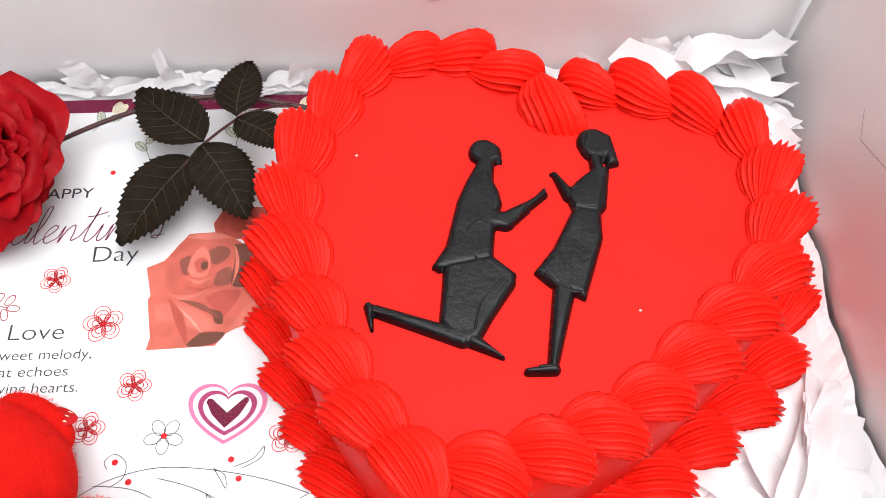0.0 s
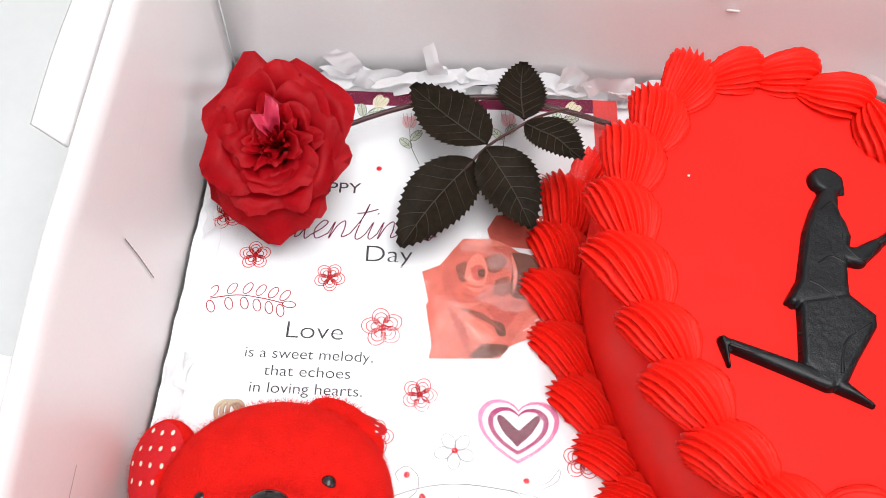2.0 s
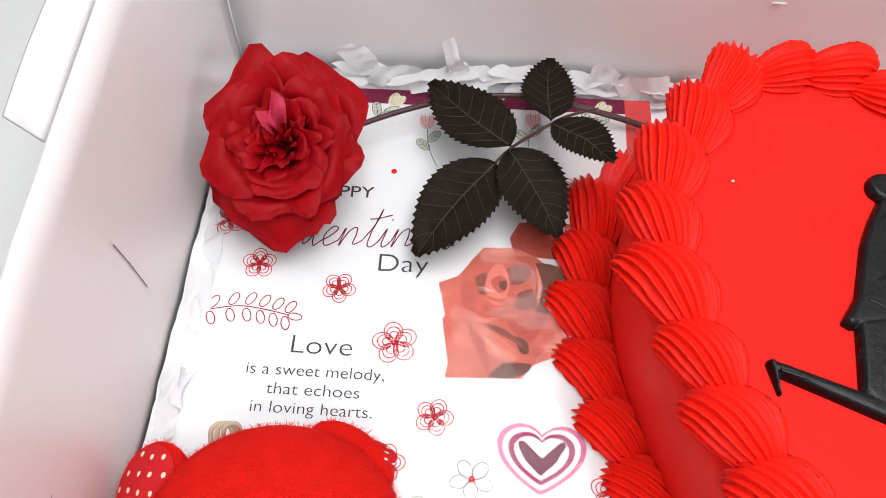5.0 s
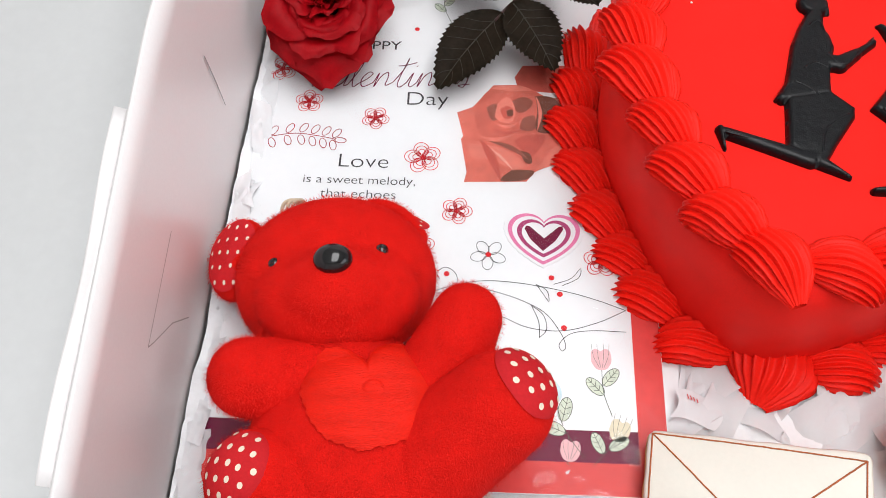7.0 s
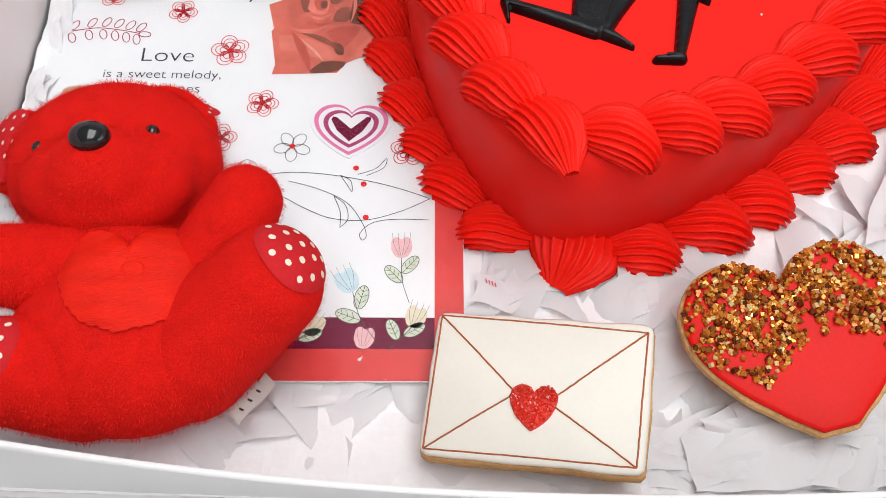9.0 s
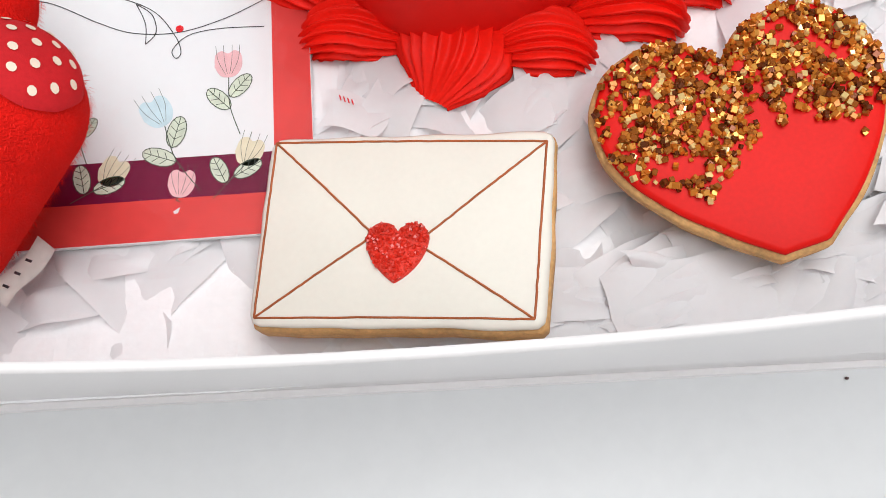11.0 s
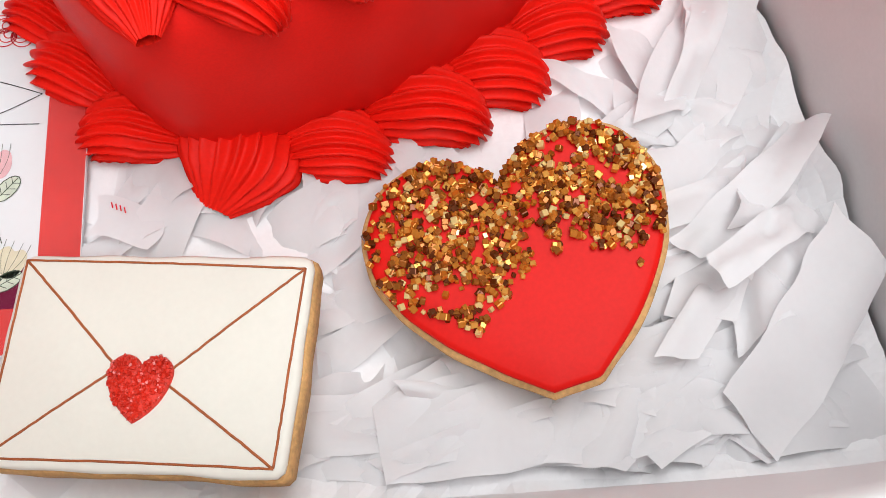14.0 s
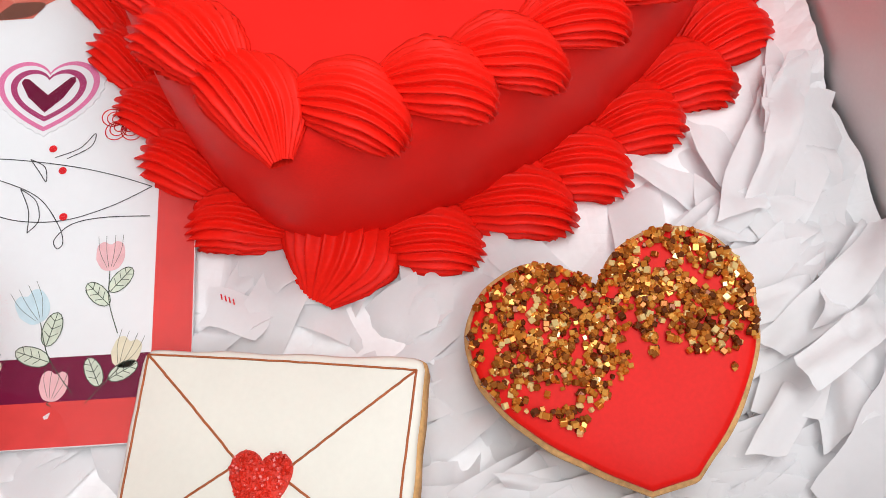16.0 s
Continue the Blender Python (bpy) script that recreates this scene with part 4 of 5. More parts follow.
lens(-0.1215, 0.2190, -0.1050, 0.2185, 0.0009, 1, Z3 + 0.00012, -0.0025)
lens(-0.0990, 0.2420, -0.0975, 0.2180, 0.0009, 3, Z3 + 0.00015, 0.0022)
lens(-0.1280, 0.2140, -0.1080, 0.2165, 0.0013, 3, Z3 + 0.00015, -0.0036)
lens(-0.1220, 0.2105, -0.1010, 0.2000, 0.0014, 2, Z3 + 0.00015, 0.0020)
tone([(-0.109, 0.2115), (-0.104, 0.215), (-0.094, 0.216), (-0.094, 0.211), (-0.1005, 0.201), (-0.1045, 0.205)], Z3 + 0.00009, 1)
tone([(-0.1060, 0.2055), (-0.1010, 0.2040), (-0.0995, 0.1985), (-0.1030, 0.1985)], Z3 + 0.00012, 4)
tone([(-0.132, 0.208), (-0.124, 0.2085), (-0.112, 0.205), (-0.103, 0.197), (-0.109, 0.194), (-0.120, 0.199), (-0.130, 0.200)], Z3 + 0.00006, 3)
lens(-0.1210, 0.2065, -0.1085, 0.1930, 0.0007, 5, Z3 + 0.00015, 0.0005)
lens(-0.1265, 0.2120, -0.1150, 0.1870, 0.0022, 1, Z3 + 0.00009, 0.0012)
tone([(-0.1095, 0.1935), (-0.0985, 0.1935), (-0.1025, 0.1880), (-0.1150, 0.1868)], Z3 + 0.00012, 4)
tone([(-0.0945, 0.199), (-0.088, 0.209), (-0.078, 0.212), (-0.080, 0.203), (-0.096, 0.1945)], Z3 + 0.00012, 3)
tone([(-0.122, 0.2445), (-0.118, 0.2465), (-0.106, 0.2470), (-0.101, 0.2445), (-0.112, 0.2435)], Z3 + 0.00012, 3)

# heart sticker
sticker = part("heart_sticker", stacked([Vector((p.x * (1 + 0.02 * math.sin(k * 1.26)), p.y * (1 + 0.02 * math.sin(k * 1.26)))) + Vector((-0.0930, 0.1545)) for k, p in enumerate(heart_ring(0.0192, 0.0158, 0.0152, 0.0060, 150, 0.98))], [(CARD_Z, 0), (CARD_Z + 0.0006, 0.0001)]), CARD_WHITE, card, "white scalloped heart sticker with pink rings", False)
for k, (f, m) in enumerate(((0.90, INK_PINK), (0.79, CARD_WHITE), (0.67, INK_PLUM), (0.55, CARD_WHITE))):
    part("heart_ring", flat(bmesh.new(), [(p.x * f - 0.0930, p.y * f + 0.1545 + 0.0006 * (1 - f)) for p in heart_ring(0.0192, 0.0158, 0.0152, 0.0060, 90, 0.98)], CARD_Z + 0.0007 + 0.00008 * k), m, sticker, "", False)
CHEVRON = ((-0.0090, 0.0048), (-0.0083, 0.0064), (-0.0066, 0.0062), (0.0002, 0.0000), (0.0070, 0.0067), (0.0086, 0.0070), (0.0090, 0.0052), (0.0054, -0.0012), (-0.0002, -0.0068), (-0.0062, -0.0008))
part("heart_chevron", flat(bmesh.new(), [(x * 1.03 - 0.0930, y * 1.03 + 0.1545) for x, y in CHEVRON], CARD_Z + 0.0007 + 0.00034), INK_WINE, sticker, "", False)

# outline flower and swirls
bm = bmesh.new()
for k in range(5):
    a = math.pi / 2 + 0.6 + k * math.tau / 5
    ribbon(bm, ring_pts(-0.119 + 0.0048 * math.cos(a), 0.1445 + 0.0044 * math.sin(a), 0.0038, 0.0026, a), 0.00030, Z2, True)
part("printed_flower", bm, INK_BLACK, card, "black outline flower", False)
bm = bmesh.new()
ARCS = (
    [(-0.152, 0.118), (-0.139, 0.1255), (-0.122, 0.1302), (-0.104, 0.1302), (-0.083, 0.1272), (-0.068, 0.1235), (-0.055, 0.1190)],
    [(-0.055, 0.1190), (-0.068, 0.1120), (-0.083, 0.1072), (-0.098, 0.1075), (-0.110, 0.1120), (-0.128, 0.1210), (-0.146, 0.1230)],
    [(-0.139, 0.1220), (-0.1335, 0.1265), (-0.1335, 0.1330), (-0.1385, 0.1365), (-0.1425, 0.1335), (-0.1410, 0.1300)],
    [(-0.0880, 0.1305), (-0.0800, 0.1340), (-0.0755, 0.1395), (-0.0765, 0.1345), (-0.0840, 0.1300)],
    [(-0.0960, 0.1300), (-0.0910, 0.1270), (-0.0900, 0.1215), (-0.0925, 0.1250), (-0.0960, 0.1300)],
    [(-0.0980, 0.1190), (-0.0925, 0.1145), (-0.0908, 0.1075), (-0.0940, 0.1030)], [(-0.0940, 0.1030), (-0.0945, 0.1110), (-0.0980, 0.1190)],
    [(-0.1190, 0.1260), (-0.1050, 0.1222), (-0.0920, 0.1158), (-0.0845, 0.1060), (-0.0822, 0.0995), (-0.0838, 0.0972), (-0.0850, 0.1005), (-0.0800, 0.1058), (-0.0700, 0.1080), (-0.0550, 0.1082)])
for a in ARCS:
    ribbon(bm, smooth_line([(*p, 0) for p in a], 8), 0.00032, Z2)
part("printed_swirl", bm, INK_BLACK, card, "thin black printed swirls", False)
for x, y in ((-0.138, 0.1330), (-0.089, 0.1338), (-0.085, 0.1255), (-0.083, 0.1085), (-0.119, 0.1445), (-0.131, 0.1245), (-0.1285, 0.2900), (-0.1645, 0.2840)):
    part("printed_dot", flat(bmesh.new(), ring_pts(x, y, 0.00135, 0.00135, 0, 14), Z3), INK_RED, card, "small red printed dot", False)


def tulip(x, y, s, turn, ink, stem_to, leaves=2):
    """A small tulip with a bent stem and veined leaves."""
    c, sn = math.cos(turn), math.sin(turn)

    def T(px, py):
        return (x + s * (c * px - sn * py), y + s * (sn * px + c * py))
    cup = [T(*p) for p in ((-0.75, -0.2), (-0.45, -0.75), (0.0, -0.9), (0.45, -0.75), (0.75, -0.2), (0.7, 0.55), (0.35, 0.8), (0, 0.62), (-0.35, 0.8), (-0.7, 0.55))]
    ob = part("printed_tulip", flat(bmesh.new(), [tuple(p[:2]) for p in smooth_line([(*q, 0) for q in cup + cup[:1]], 4)[:-1]], Z2), ink, card, "small pastel printed tulip", False)
    bm = bmesh.new()
    for k in (-0.55, -0.2, 0.2, 0.55):
        ribbon(bm, smooth_line([(*T(k * 0.3, -0.7), 0), (*T(k, 0.2), 0), (*T(k * 1.2, 1.15), 0)], 5), 0.00014, Z3)
    end = stem_to
    line = smooth_line([(*T(0, -0.9), 0), ((T(0, -0.9)[0] * 0.6 + end[0] * 0.4) - 0.001, (T(0, -0.9)[1] * 0.5 + end[1] * 0.5), 0), (*end, 0)], 8)
    ribbon(bm, line, 0.00030, Z3)
    part("stem_lines", bm, INK_DKGREEN, ob, "", False)
    for k in range(leaves):
        p = line[6 + 3 * k]
        a = turn + (2.3 if k else 0.85)
        lx, ly = p.x + s * 0.95 * math.cos(a), p.y + s * 0.95 * math.sin(a)
        leaf = part("printed_leaf", flat(bmesh.new(), ring_pts(lx, ly, s * 0.85, s * 0.45, a, 14), Z2), INK_GREEN, ob, "", False)
        bm = bmesh.new()
        ribbon(bm, ring_pts(lx, ly, s * 0.85, s * 0.45, a, 14), 0.00030, Z3, True)
        ribbon(bm, [(lx - s * 0.8 * math.cos(a), ly - s * 0.8 * math.sin(a)), (lx + s * 0.8 * math.cos(a), ly + s * 0.8 * math.sin(a))], 0.00026, Z3)
        for q in (-0.4, 0.0, 0.4):
            for sd in (1, -1):
                ribbon(bm, [(lx + s * q * math.cos(a), ly + s * q * math.sin(a)), (lx + s * (q + 0.25) * math.cos(a) - sd * s * 0.33 * math.sin(a), ly + s * (q + 0.25) * math.sin(a) + sd * s * 0.33 * math.cos(a))], 0.00022, Z3)
        part("leaf_lines", bm, INK_DKGREEN, ob, "", False)


tulip(-0.0665, 0.0945, 0.0060, 0.05, INK_BLUSH, (-0.062, 0.068))
tulip(-0.0890, 0.0775, 0.0066, 0.5, INK_BLUE, (-0.074, 0.049))
tulip(-0.0800, 0.0520, 0.0056, -0.1, INK_BLUSH, (-0.080, 0.0455), 0)
tulip(-0.1015, 0.0570, 0.0060, -0.5, INK_CREAM, (-0.114, 0.0465))
tulip(-0.0590, 0.0620, 0.0058, -0.3, INK_CREAM, (-0.070, 0.046))
tulip(-0.1130, 0.0780, 0.0046, 0.2, INK_BLUSH, (-0.110, 0.060))
tulip(-0.1520, 0.3140, 0.0048, 0.1, INK_BLUSH, (-0.145, 0.288))
tulip(-0.1680, 0.3260, 0.0050, -0.5, INK_CREAM, (-0.180, 0.310))
tulip(-0.1020, 0.3190, 0.0050, 0.1, INK_BLUSH, (-0.104, 0.300))
tulip(-0.0690, 0.3290, 0.0050, -0.6, INK_CREAM, (-0.080, 0.312))
settle(card)

# clear film round the card


def film_fn(u, v):
    x, y = on_card(-0.099 + 0.212 * u, -0.158 + 0.314 * v)
    z = CARD_Z + 0.0016 + 0.45 * (y - 0.16) ** 2 + 0.0006 * noise.noise((x * 40, y * 40, 2)) + 0.0003 * noise.noise((x * 160, y * 160, 5))
    return (x, y, z)


film = tagged(part("card_sleeve", surface(film_fn, 60, 90), FILM), "clear crinkled plastic sleeve over the card", "wrapping")
film.visible_shadow = False


def seam_fn(u, v):
    x, y = on_card(-0.099 + 0.212 * u, -0.1650 + 0.0072 * v)
    return (x, y, CARD_Z + 0.0018 + 0.45 * (y - 0.16) ** 2 + 0.0016 * noise.noise((x * 70, y * 70, 12)) + 0.0007 * noise.noise((x * 260, y * 260, 15)))


seam = part("seam", surface(seam_fn, 90, 6), FILM, film, "crimped clear plastic edge")
seam.visible_shadow = False

# ---- teddy bear ----
bear = empty("teddy_bear", "red plush teddy bear lying on its back on the card", "soft toy", (-0.17, 0.06, 0.016))


def plush(name, bm, label="", voxel=0.0022, parent=None, material=PLUSH, rounds=6):
    ob = part(name, bm, material, parent or bear, label)
    r = ob.modifiers.new("weld", "REMESH")
    r.mode, r.voxel_size, r.use_smooth_shade = "VOXEL", voxel, True
    s = ob.modifiers.new("soften", "SMOOTH")
    s.iterations, s.factor = rounds, 0.5
    return ob


HEAD = (-0.1835, 0.1105, 0.0470)
bm = ball(bmesh.new(), (HEAD[0], HEAD[1] - 0.0006, HEAD[2]), (0.0435, 0.0378, 0.0310), (0, 0, 8))
ball(bm, (-0.1795, 0.0955, 0.0610), (0.0345, 0.0235, 0.0225), (-8, 0, 8))
ball(bm, (-0.1785, 0.0930, 0.0740), (0.0215, 0.0165, 0.0150), (-12, 0, 8))
ball(bm, (-0.1782, 0.0960, 0.0840), (0.0130, 0.0100, 0.0075), (0, 0, 8))
head = plush("head", bm)
part("nose", ball(bmesh.new(), (-0.1780, 0.0970, 0.0905), (0.0076, 0.0062, 0.0055), (-8, 0, 6)), GLOSS_BLACK, head, "shiny black plastic nose")
for x, y, z in ((-0.2045, 0.1030, 0.0722), (-0.1620, 0.1110, 0.0738)):
    part("eye", ball(bmesh.new(), (x, y, z), (0.0028, 0.0028, 0.0026)), GLOSS_BLACK, head, "shiny black bead eye")


def dots_on(fn, pts, r, parent):
    bm = bmesh.new()
    for u, v in pts:
        ring = [bm.verts.new(fn(u + r * math.cos(k * math.tau / 9), v + r * math.sin(k * math.tau / 9))) for k in range(9)]
        bm.faces.new(ring)
    bmesh.ops.recalc_face_normals(bm, faces=bm.faces)
    part("dots", bm, PAD_DOT, parent, "small cream polka dots", False)


def pad(at, normal, up, rx, ry, parent, spots, name="paw_pad", depth=0.0045):
    """A cloth patch, gently domed, with polka dots."""
    n = Vector(normal).normalized()
    a = (Vector(up) - n * Vector(up).dot(n)).normalized()
    b = n.cross(a)
    c = Vector(at)

    def fn(u, v):
        d = u * u + v * v
        return c + b * (rx * u) + a * (ry * v) + n * (depth * (1 - d) + 0.0006 * noise.noise((u * 2, v * 2, rx * 900)))

    def disc(u, v):
        return fn(v * math.cos(u * math.tau), v * math.sin(u * math.tau))
    ob = part(name, surface(disc, 30, 9, wrap_u=True), PAD_RED, parent, "red cloth patch with cream polka dots")
    dots_on(lambda u, v: fn(u, v) + n * 0.0003, spots, 0.062, ob)


FUR_FREE = []


def sole(centre, r, normal, up, ax, ay, parent, spots):
    """A cloth patch that hugs the round end of a leg, with an uneven seam."""
    n = Vector(normal).normalized()
    a = (Vector(up) - n * Vector(up).dot(n)).normalized()
    b = n.cross(a)
    c = Vector(centre)

    def fn(u, v):
        e = 1 + 0.05 * noise.noise((u * 2.2, v * 2.2, ax * 300))
        d = b * (ax * u * e) + a * (ay * v * e)
        th = d.length / r
        if th < 1e-6:
            return c + n * r
        return c + (n * math.cos(th) + d.normalized() * math.sin(th)) * (r - 0.0012 * min(1, (u * u + v * v)) ** 4)

    def disc(u, v):
        return fn(v * math.cos(u * math.tau), v * math.sin(u * math.tau))
    ob = part("paw_pad", surface(disc, 36, 10, wrap_u=True), PAD_RED, parent, "red cloth patch with cream polka dots")
    dots_on(lambda u, v: c + (fn(u, v) - c) * 1.018, spots, 0.074, ob)
    FUR_FREE.append((c + n * r, min(ax, ay) * 0.95))


def spots(step, seed):
    rnd = random.Random(seed)
    out = []
    k = int(1 / step) + 1
    for j in range(-k, k + 1):
        for i in range(-k, k + 1):
            u, v = (i + 0.5 * (j % 2)) * step + rnd.uniform(-0.03, 0.03), j * step * 0.9 + rnd.uniform(-0.03, 0.03)
            if u * u + v * v < 0.80:
                out.append((u, v))
    return out


bm = ball(bmesh.new(), (-0.2290, 0.1210, 0.0400), (0.0165, 0.0205, 0.0085), (0, -28, 12))
ear = plush("ear", bm, voxel=0.0016)
pad((-0.2310, 0.1205, 0.0455), (-0.42, -0.10, 0.9), (0.15, 1, 0), 0.0125, 0.0172, ear, spots(0.42, 2), "ear_lining", 0.003)
bm = ball(bmesh.new(), (-0.1620, 0.1400, 0.0440), (0.0180, 0.0100, 0.0080), (25, 10, -30))
ear = plush("ear", bm, voxel=0.0016)
pad((-0.1610, 0.1425, 0.0462), (0.15, 0.55, 0.8), (1, 0, 0), 0.0080, 0.0155, ear, spots(0.42, 3), "ear_lining", 0.003)

TORSO, TORSO_R = Vector((-0.164, 0.041, 0.044)), Vector((0.046, 0.042, 0.029))
bm = ball(bmesh.new(), TORSO, TORSO_R, (0, 0, 8))
limb(bm, (-0.168, 0.030, 0.040), (-0.178, 0.078, 0.042), 0.028, 0.024)
torso = plush("torso", bm)
bm = limb(bmesh.new(), (-0.186, 0.062, 0.050), (-0.2110, 0.0595, 0.0580), 0.0185, 0.0162)
plush("arm", bm)
bm = limb(bmesh.new(), (-0.1390, 0.0600, 0.050), (-0.1265, 0.0905, 0.0575), 0.0195, 0.0150)
plush("arm", bm)
bm = limb(bmesh.new(), (-0.180, 0.021, 0.040), (-0.2010, 0.0200, 0.0530), 0.0225, 0.0205)
leg = plush("leg", bm)
sole((-0.2010, 0.0200, 0.0530), 0.0212, (-0.36, 0.05, 0.93), (0.2, 1, 0.2), 0.0150, 0.0185, leg, spots(0.36, 4))
bm = limb(bmesh.new(), (-0.143, 0.031, 0.043), (-0.1120, 0.0505, 0.0680), 0.0250, 0.0212)
leg = plush("leg", bm)
sole((-0.1120, 0.0505, 0.0680), 0.0228, (0.60, 0.36, 0.71), (-0.4, 1, 0.3), 0.0165, 0.0185, leg, spots(0.36, 5))


def torso_top(x, y):
    dx, dy = (x - TORSO.x) / TORSO_R.x, (y - TORSO.y) / TORSO_R.y
    body = TORSO.z + TORSO_R.z * math.sqrt(max(0.02, 1 - dx * dx - dy * dy))
    spine = x + 0.168 + 0.0100 * (y - 0.030) / 0.048
    return max(body, 0.0415 + math.sqrt(max(0.0, 0.0255 ** 2 - spine * spine))) if y > 0.03 else body


patch = [Vector((p.x * math.cos(0.30) - p.y * math.sin(0.30) - 0.1600, p.x * math.sin(0.30) + p.y * math.cos(0.30) + 0.0530)) for p in heart_ring(0.0262, 0.0235, 0.0215, 0.0030, 110, 0.45)]
mid = Vector((-0.1600, 0.0530))


def patch_fn(u, v):
    i = u * len(patch)
    a, b = patch[int(i) % len(patch)], patch[(int(i) + 1) % len(patch)]
    p = mid.lerp(a.lerp(b, i - int(i)), v * (1 + (0.018 * math.sin(i * 2.2) + 0.05 * noise.noise((i * 0.21, 3.0, 1.0)) if v == 1 else 0)))
    return (p.x, p.y, torso_top(p.x, p.y) + 0.0013 + 0.0028 * (1 - v ** 4) + 0.0006 * noise.noise((p.x * 120, p.y * 60, 1)) - 0.0022 * math.exp(-((p - mid).length / 0.006) ** 2))


heart_patch = part("heart_patch", surface(patch_fn, 110, 14, wrap_u=True), SATIN, torso, "shiny red satin heart")
part("tuft", ball(bmesh.new(), (-0.1590, 0.0520, torso_top(-0.159, 0.052) + 0.0024), (0.0042, 0.0038, 0.0012)), SATIN, heart_patch)
bm = surface(lambda u, v: (-0.1285 + 0.0125 * u + 0.0042 * v, 0.0135 + 0.0165 * u - 0.0034 * v, 0.0300 + 0.0012 * math.sin(7 * u) - 0.0030 * v), 10, 3)
bmesh.ops.solidify(bm, geom=bm.faces[:], thickness=0.0004)
tag = part("tag", bm, TAG, bear, "small white sewn-in cloth label")
bm = bmesh.new()
for k in range(3):
    ribbon(bm, [(-0.1240 + 0.0028 * k, 0.0152 + 0.0037 * k), (-0.1222 + 0.0028 * k, 0.0144 + 0.0037 * k)], 0.0008, 0.0316)
part("print", bm, INK_BLACK, tag, "black printed bars", False)
bm = bmesh.new()
for k in range(3):
    tube(bm, smooth_line([(-0.211 + 0.002 * k, 0.138, 0.046), (-0.211 + 0.0025 * k, 0.1435, 0.052 + 0.001 * k), (-0.206 + 0.002 * k, 0.1455, 0.053), (-0.202 + 0.001 * k, 0.141, 0.049)], 6), 0.0009, 6)
part("hanging_loop", bm, CORD, bear, "beige twisted cord loop")


def fur(ob, count, length, seed):
    """Short pile: thin blades standing out of the cloth, combed towards the feet."""
    rnd = random.Random(seed)
    bpy.context.view_layer.update()
    ev = ob.evaluated_get(bpy.context.evaluated_depsgraph_get())
    me = ev.to_mesh()
    polys = me.polygons
    n = len(polys)
    verts, faces = [], []
    for _ in range(count):
        p = polys[rnd.randrange(n)]
        c, nrm = p.center, p.normal
        at = c + Vector((rnd.uniform(-1, 1), rnd.uniform(-1, 1), rnd.uniform(-1, 1))) * 0.0011
        if any((at - q).length < r for q, r in FUR_FREE):
            continue
        comb = Vector((0.35 * noise.noise(c * 60) + rnd.uniform(-0.35, 0.35), -0.75 + rnd.uniform(-0.4, 0.4), rnd.uniform(-0.3, 0.3)))
        comb -= nrm * comb.dot(nrm)
        tip = at + (nrm * 0.55 + comb * 0.75) * length * rnd.uniform(0.6, 1.35)
        side = nrm.cross(comb)
        if side.length < 1e-6:
            continue
        side = side.normalized() * 0.00010
        o = len(verts)
        verts += [at - side - nrm * 0.0003, at + side - nrm * 0.0003, tip]
        faces.append((o, o + 1, o + 2))
    ev.to_mesh_clear()
    pile = bpy.data.meshes.new("fur")
    pile.from_pydata(verts, [], faces)
    pile.materials.append(FUR)
    fo = new("fur", pile)
    fo.parent = ob
    tagged(fo, "short fuzzy red pile", kind="stuff")


for k, ob in enumerate([o for o in bear.children if o.name.split(".")[0] in ("head", "torso", "arm", "leg", "ear")]):
    fur(ob, {"head": 30000, "torso": 30000}.get(ob.name, 14000 if not ob.name.startswith("ear") else 4500), 0.0019, 60 + k)
settle(bear)
for top in bear.children:
    for sub in top.children:
        sub.matrix_parent_inverse = Matrix.Identity(4)

# ---- rose ----
ROSE_AT = Matrix.Translation((-0.2075, 0.2785, 0.0330)) @ Vector((0, 0, 1)).rotation_difference(Vector((0.03, -0.50, 0.86)).normalized()).to_matrix().to_4x4() @ Matrix.Diagonal((0.90, 1.02, 1.06, 1))
ROSE = ROSE_AT.translation
rose = empty("rose", "fresh red rose in full bloom with leafy stem", "flower", ROSE)


def petal(phi, reach, rise, half, curl, seed, z0=0.0, wrap=1.0):
    """One petal, rooted on the axis, wrapped round it and curled at its rim."""
    def fn(u, v):
        s = 2 * u - 1
        lim = 1 - 0.24 * abs(s) ** 3.2 + 0.11 * noise.noise((s * 1.9, seed, 1.5)) + 0.05 * noise.noise((s * 7, seed, 4.5))
        w = v * lim
        ang = phi + s * half * (0.45 + 0.55 * min(1, w * 1.6))
        rho = reach * (0.10 + 0.90 * w ** 0.8) * (1 - 0.10 * s * wrap) + curl * w ** 5
        z = rise * (math.sin(min(1.0, w) * math.pi / 2) ** 1.1) - curl * 0.9 * w ** 6 * (1 + 0.4 * noise.noise((s * 3, seed, 7)))
        k = 0.0052 * w * noise.noise((s * 1.9 + seed, w * 2.2, seed * 0.7)) + 0.0014 * w ** 3 * math.sin(s * 7 + seed)
        return ROSE_AT @ Vector(((rho + k) * math.cos(ang), (rho + k) * math.sin(ang), z0 + z + k))
    return surface(fn, 16, 12)


